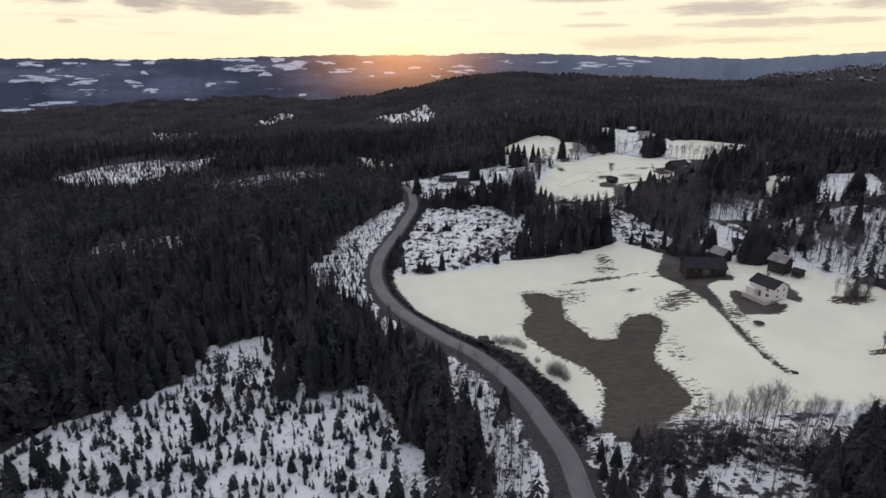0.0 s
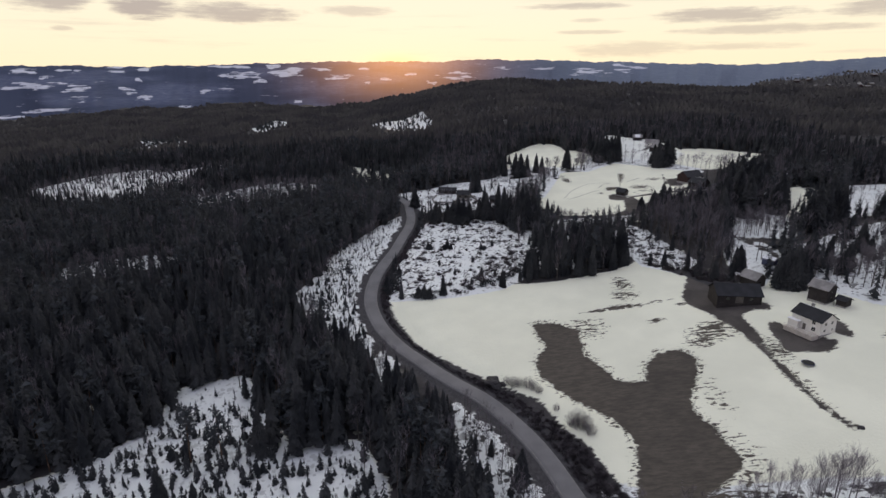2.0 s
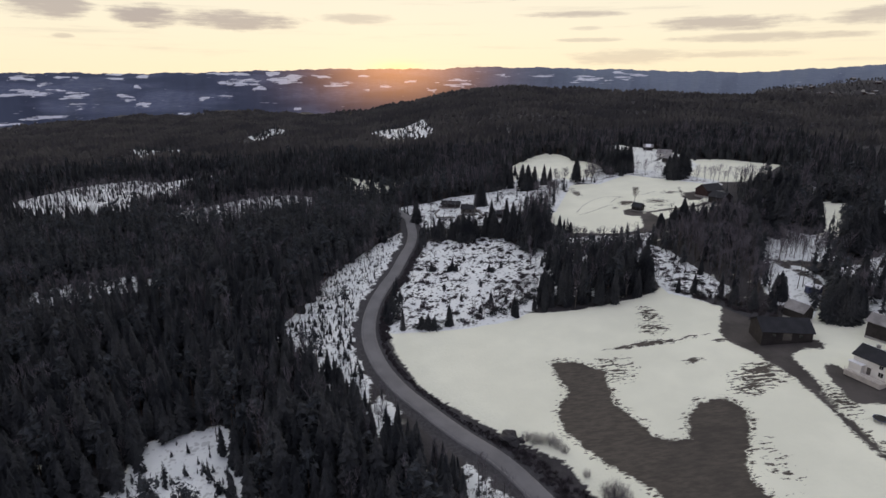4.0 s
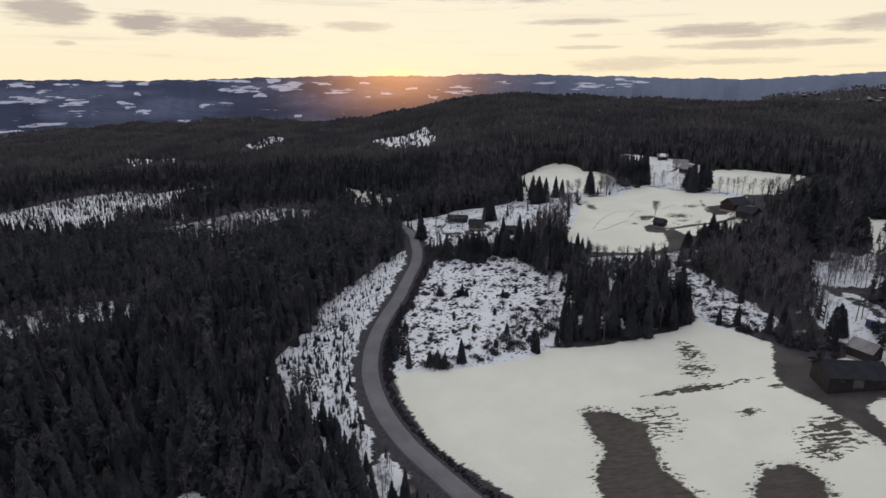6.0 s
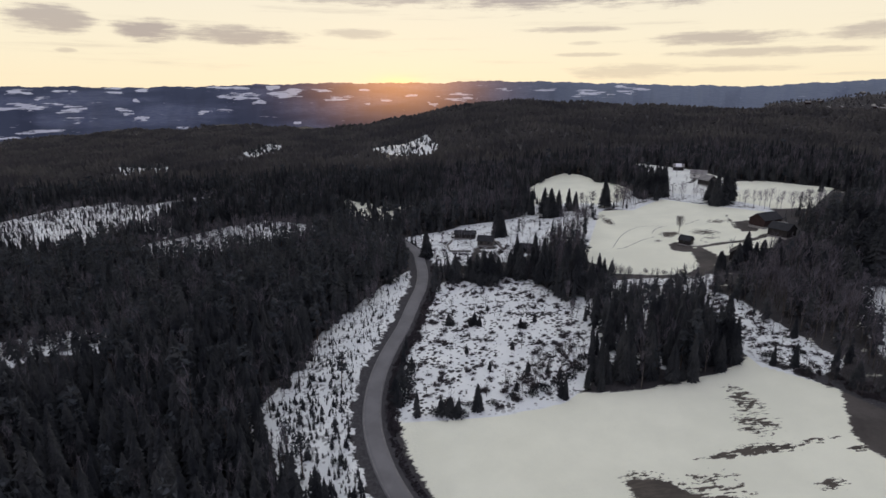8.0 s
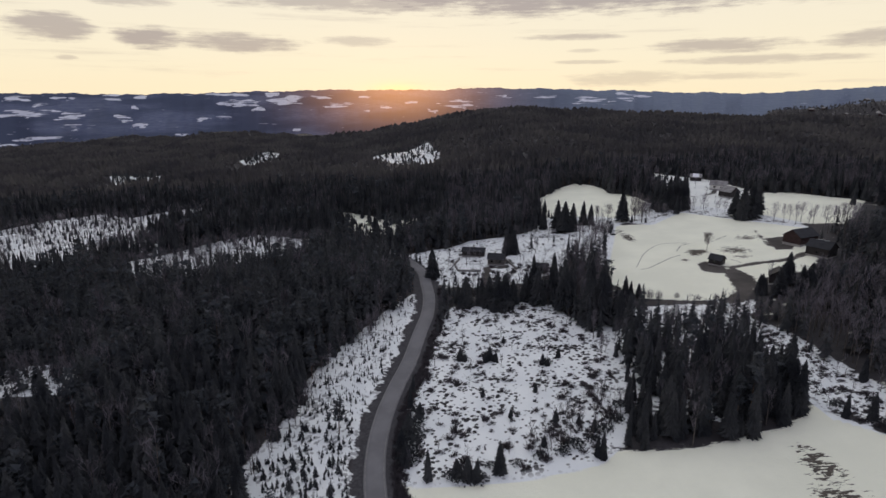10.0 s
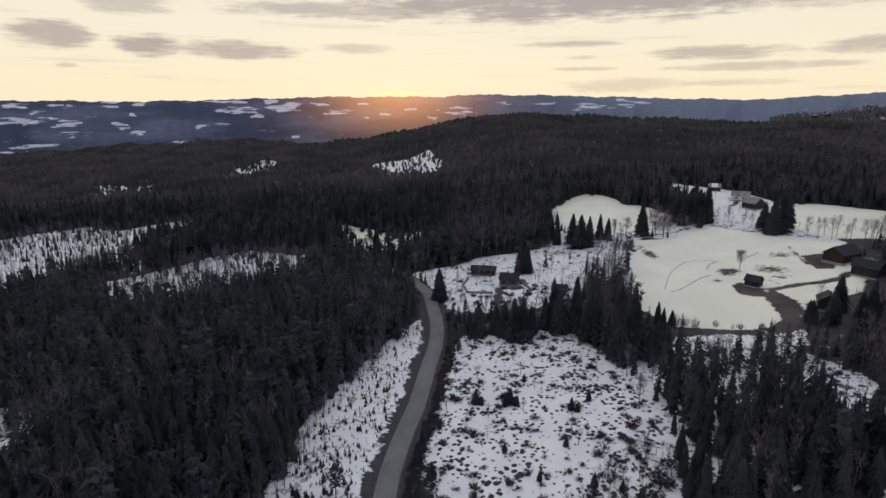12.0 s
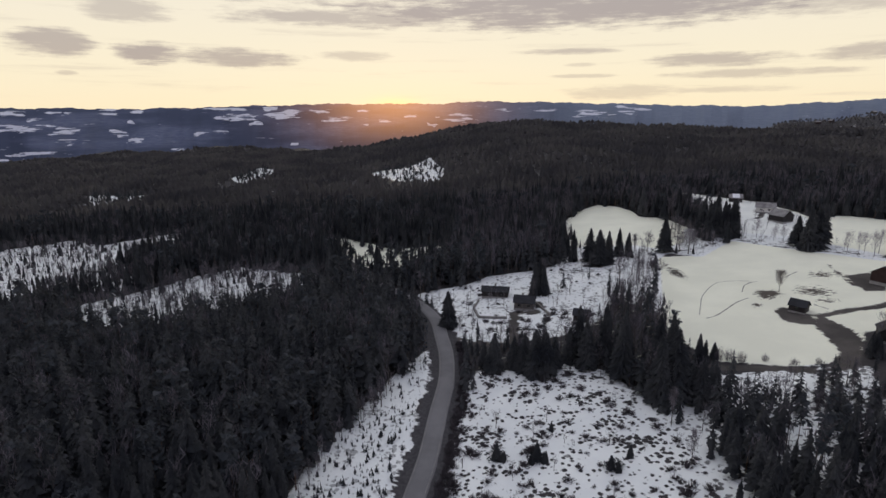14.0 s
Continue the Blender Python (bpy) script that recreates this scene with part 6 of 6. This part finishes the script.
def vehicle(kind, x, y, turn, long, wide, high, paint, label, category, boxy):
    base = new(kind)
    base.matrix_world = pose(x, y, ground(x, y) + 0.2, 0, 0, turn)
    bm = bmesh.new()
    prof = [(-0.5, 0.16), (-0.5, 0.95), (-0.46, 1.0), (0.46, 1.0), (0.5, 0.93), (0.5, 0.16)] if boxy else [(-0.5, 0.2), (-0.5, 0.6), (-0.38, 0.66), (-0.28, 1.0), (0.18, 1.0), (0.32, 0.64), (0.49, 0.55), (0.5, 0.2)]
    rows = [[bm.verts.new((px * long, s * wide / 2 * (0.9 if pz > 0.8 else 1.0), pz * high)) for px, pz in prof] for s in (-1, 1)]
    bm.faces.new(rows[0])
    bm.faces.new(rows[1][::-1])
    for k in range(len(prof)):
        j = (k + 1) % len(prof)
        bm.faces.new((rows[0][k], rows[1][k], rows[1][j], rows[0][j]))
    bmesh.ops.recalc_face_normals(bm, faces=bm.faces)
    me = bpy.data.meshes.new("body")
    bm.to_mesh(me)
    bm.free()
    me.materials.append(paint)
    part("body", me, base)
    for px in (-0.3, 0.3):
        for s in (-1, 1):
            bm = bmesh.new()
            bmesh.ops.create_cone(bm, cap_ends=True, segments=14, radius1=0.33, radius2=0.33, depth=0.22)
            me = bpy.data.meshes.new("wheel")
            bm.to_mesh(me)
            bm.free()
            me.materials.append(RUBBER)
            part("wheel", me, base).matrix_basis = pose(px * long, s * (wide / 2 - 0.08), 0.28, 90)
    return tagged(base, label, category)


vehicle("van", 132.5, 243.0, 5, 5.2, 2.2, 2.6, BLUE, "dark blue box van parked on snow", "van", True)
vehicle("car", 131.0, 237.5, 20, 4.4, 1.8, 1.5, SILVER, "silver grey car parked on snow", "car", False)


def power_pole(x, y):
    base = new("power_pole")
    base.matrix_world = pose(x, y, ground(x, y), 0, 0, 20)
    for s in (-1, 1):
        bm = bmesh.new()
        bmesh.ops.create_cone(bm, cap_ends=True, segments=10, radius1=0.16, radius2=0.11, depth=10.5)
        me = bpy.data.meshes.new("pole")
        bm.to_mesh(me)
        bm.free()
        me.materials.append(GREY_BOARD)
        part("pole", me, base).matrix_basis = pose(s * 1.1, 0, 5.0, 0, s * -3)
    part("crossarm", prism([block(-1.7, 1.7, -0.08, 0.08, 9.2, 9.4)], GREY_BOARD, "crossarm"), base)
    for k in (-1.4, 0, 1.4):
        part("insulator", prism([block(k - 0.07, k + 0.07, -0.07, 0.07, 9.4, 9.75)], RUBBER, "insulator"), base)
    tagged(base, "double wooden power pole with crossarm", "power pole")


power_pole(131.5, 249.0)


def boulder(x, y, size, seed, label):
    bm = bmesh.new()
    bmesh.ops.create_icosphere(bm, subdivisions=3, radius=1)
    for v in bm.verts:
        v.co *= 1 + 0.45 * noise.noise(v.co * 1.3 + Vector((seed, 0, 0))) + 0.15 * noise.noise(v.co * 4 + Vector((0, seed, 0)))
    me = bpy.data.meshes.new("boulder")
    bm.to_mesh(me)
    bm.free()
    me.materials.append(DARK_STONE)
    ob = new("boulder", me)
    ob.matrix_world = Matrix.LocRotScale((x, y, ground(x, y) + size * 0.15), Euler((0, 0, seed)), (size, size * 0.8, size * 0.55))
    tagged(ob, label, "boulder")


boulder(14.4, 179.6, 3.3, 2.0, "large dark grey boulder at the field's edge")
boulder(17.2, 178.9, 1.2, 5.0, "small dark grey boulder beside a larger one")
boulder(100.5, 143.0, 0.9, 9.0, "dark stone at the end of a ditch")
boulder(86, 447, 1.5, 3.0, "dark rock beside the snowy field")


def trampoline(x, y):
    base = new("trampoline")
    base.matrix_world = pose(x, y, ground(x, y) + 0.2)
    for name, radius, depth, z, mat in (("mat", 1.55, 0.03, 0.62, RUBBER), ("frame", 1.75, 0.07, 0.57, BLUE)):
        bm = bmesh.new()
        bmesh.ops.create_cone(bm, cap_ends=True, segments=28, radius1=radius, radius2=radius, depth=depth)
        bmesh.ops.translate(bm, verts=bm.verts, vec=(0, 0, z))
        me = bpy.data.meshes.new(name)
        bm.to_mesh(me)
        bm.free()
        me.materials.append(mat)
        part(name, me, base)
    for k in range(6):
        a = k * math.pi / 3
        cx, cy = 1.65 * math.cos(a), 1.65 * math.sin(a)
        part("leg", prism([block(cx - 0.04, cx + 0.04, cy - 0.04, cy + 0.04, -0.3, 0.56)], SILVER, "leg"), base)
    tagged(base, "round dark trampoline standing on the snowy lawn", "trampoline")


trampoline(104.2, 170.6)

# old wheel and ski tracks and a ditch across the middle field
for line, wide in (([(79.5, 387), (84, 396), (88.6, 405), (96, 415), (103, 421.5), (110.3, 422.2), (117.6, 420)], 0.22), ([(80.4, 383), (84.7, 384.5), (92, 390.5), (98.8, 396.5), (105.4, 400.2)], 0.35), ([(107, 407.8), (111.3, 414.5), (115.7, 418), (119.5, 419)], 0.3), ([(130.4, 419.2), (141.5, 426.3)], 0.3), ([(124.8, 388.3), (126.7, 382.4)], 0.4)):
    p = spline(line, 1.0)
    wear = wide * (0.55 + 0.45 * np.sin(np.arange(len(p)) * 1.7) * np.sin(np.arange(len(p)) * 0.61))
    d = np.gradient(p, axis=0)
    q = np.stack([d[:, 1], -d[:, 0]], 1) / np.linalg.norm(d, axis=1)[:, None] * wear[:, None]
    verts = np.stack([np.c_[p - q, ground_height(*(p - q).T) + 0.27], np.c_[p + q, ground_height(*(p + q).T) + 0.27]], 1).reshape(-1, 3)
    tagged(new("track", mesh_from("track", verts, grid_faces(2, len(p)), [SHRUB], True)), "thin worn track across the snowy field", "track", kind="structure")


def village():
    rng = np.random.default_rng(17)
    bodies = [prism([gable_body(5, 7, 4.5, 3)], m, "wall") for m in (WHITE, GREY_BOARD, RED)]
    roof = [prism([roof_slab(5, 7, 4.5, 3, 0.5, 0.3, -1)], PALE_ROOF, "roof"), prism([roof_slab(5, 7, 4.5, 3, 0.5, 0.3, 1)], PALE_ROOF, "roof")]
    for k in range(46):
        az, r = rng.uniform(30.5, 42), rng.uniform(2250, 2680)
        x, y = r * math.sin(radians(az)), r * math.cos(radians(az))
        base = new("village_house")
        base.matrix_world = Matrix.LocRotScale((x, y, ground(x, y) + 1), Euler((0, 0, rng.uniform(0, 3.1))), (1.2, 1.2, 1.2))
        part("wall", bodies[k % 3], base)
        for m in roof:
            part("roof", m, base)
        tagged(base, "small distant village house with pale roof", "house", "village houses on the far hill")


village()
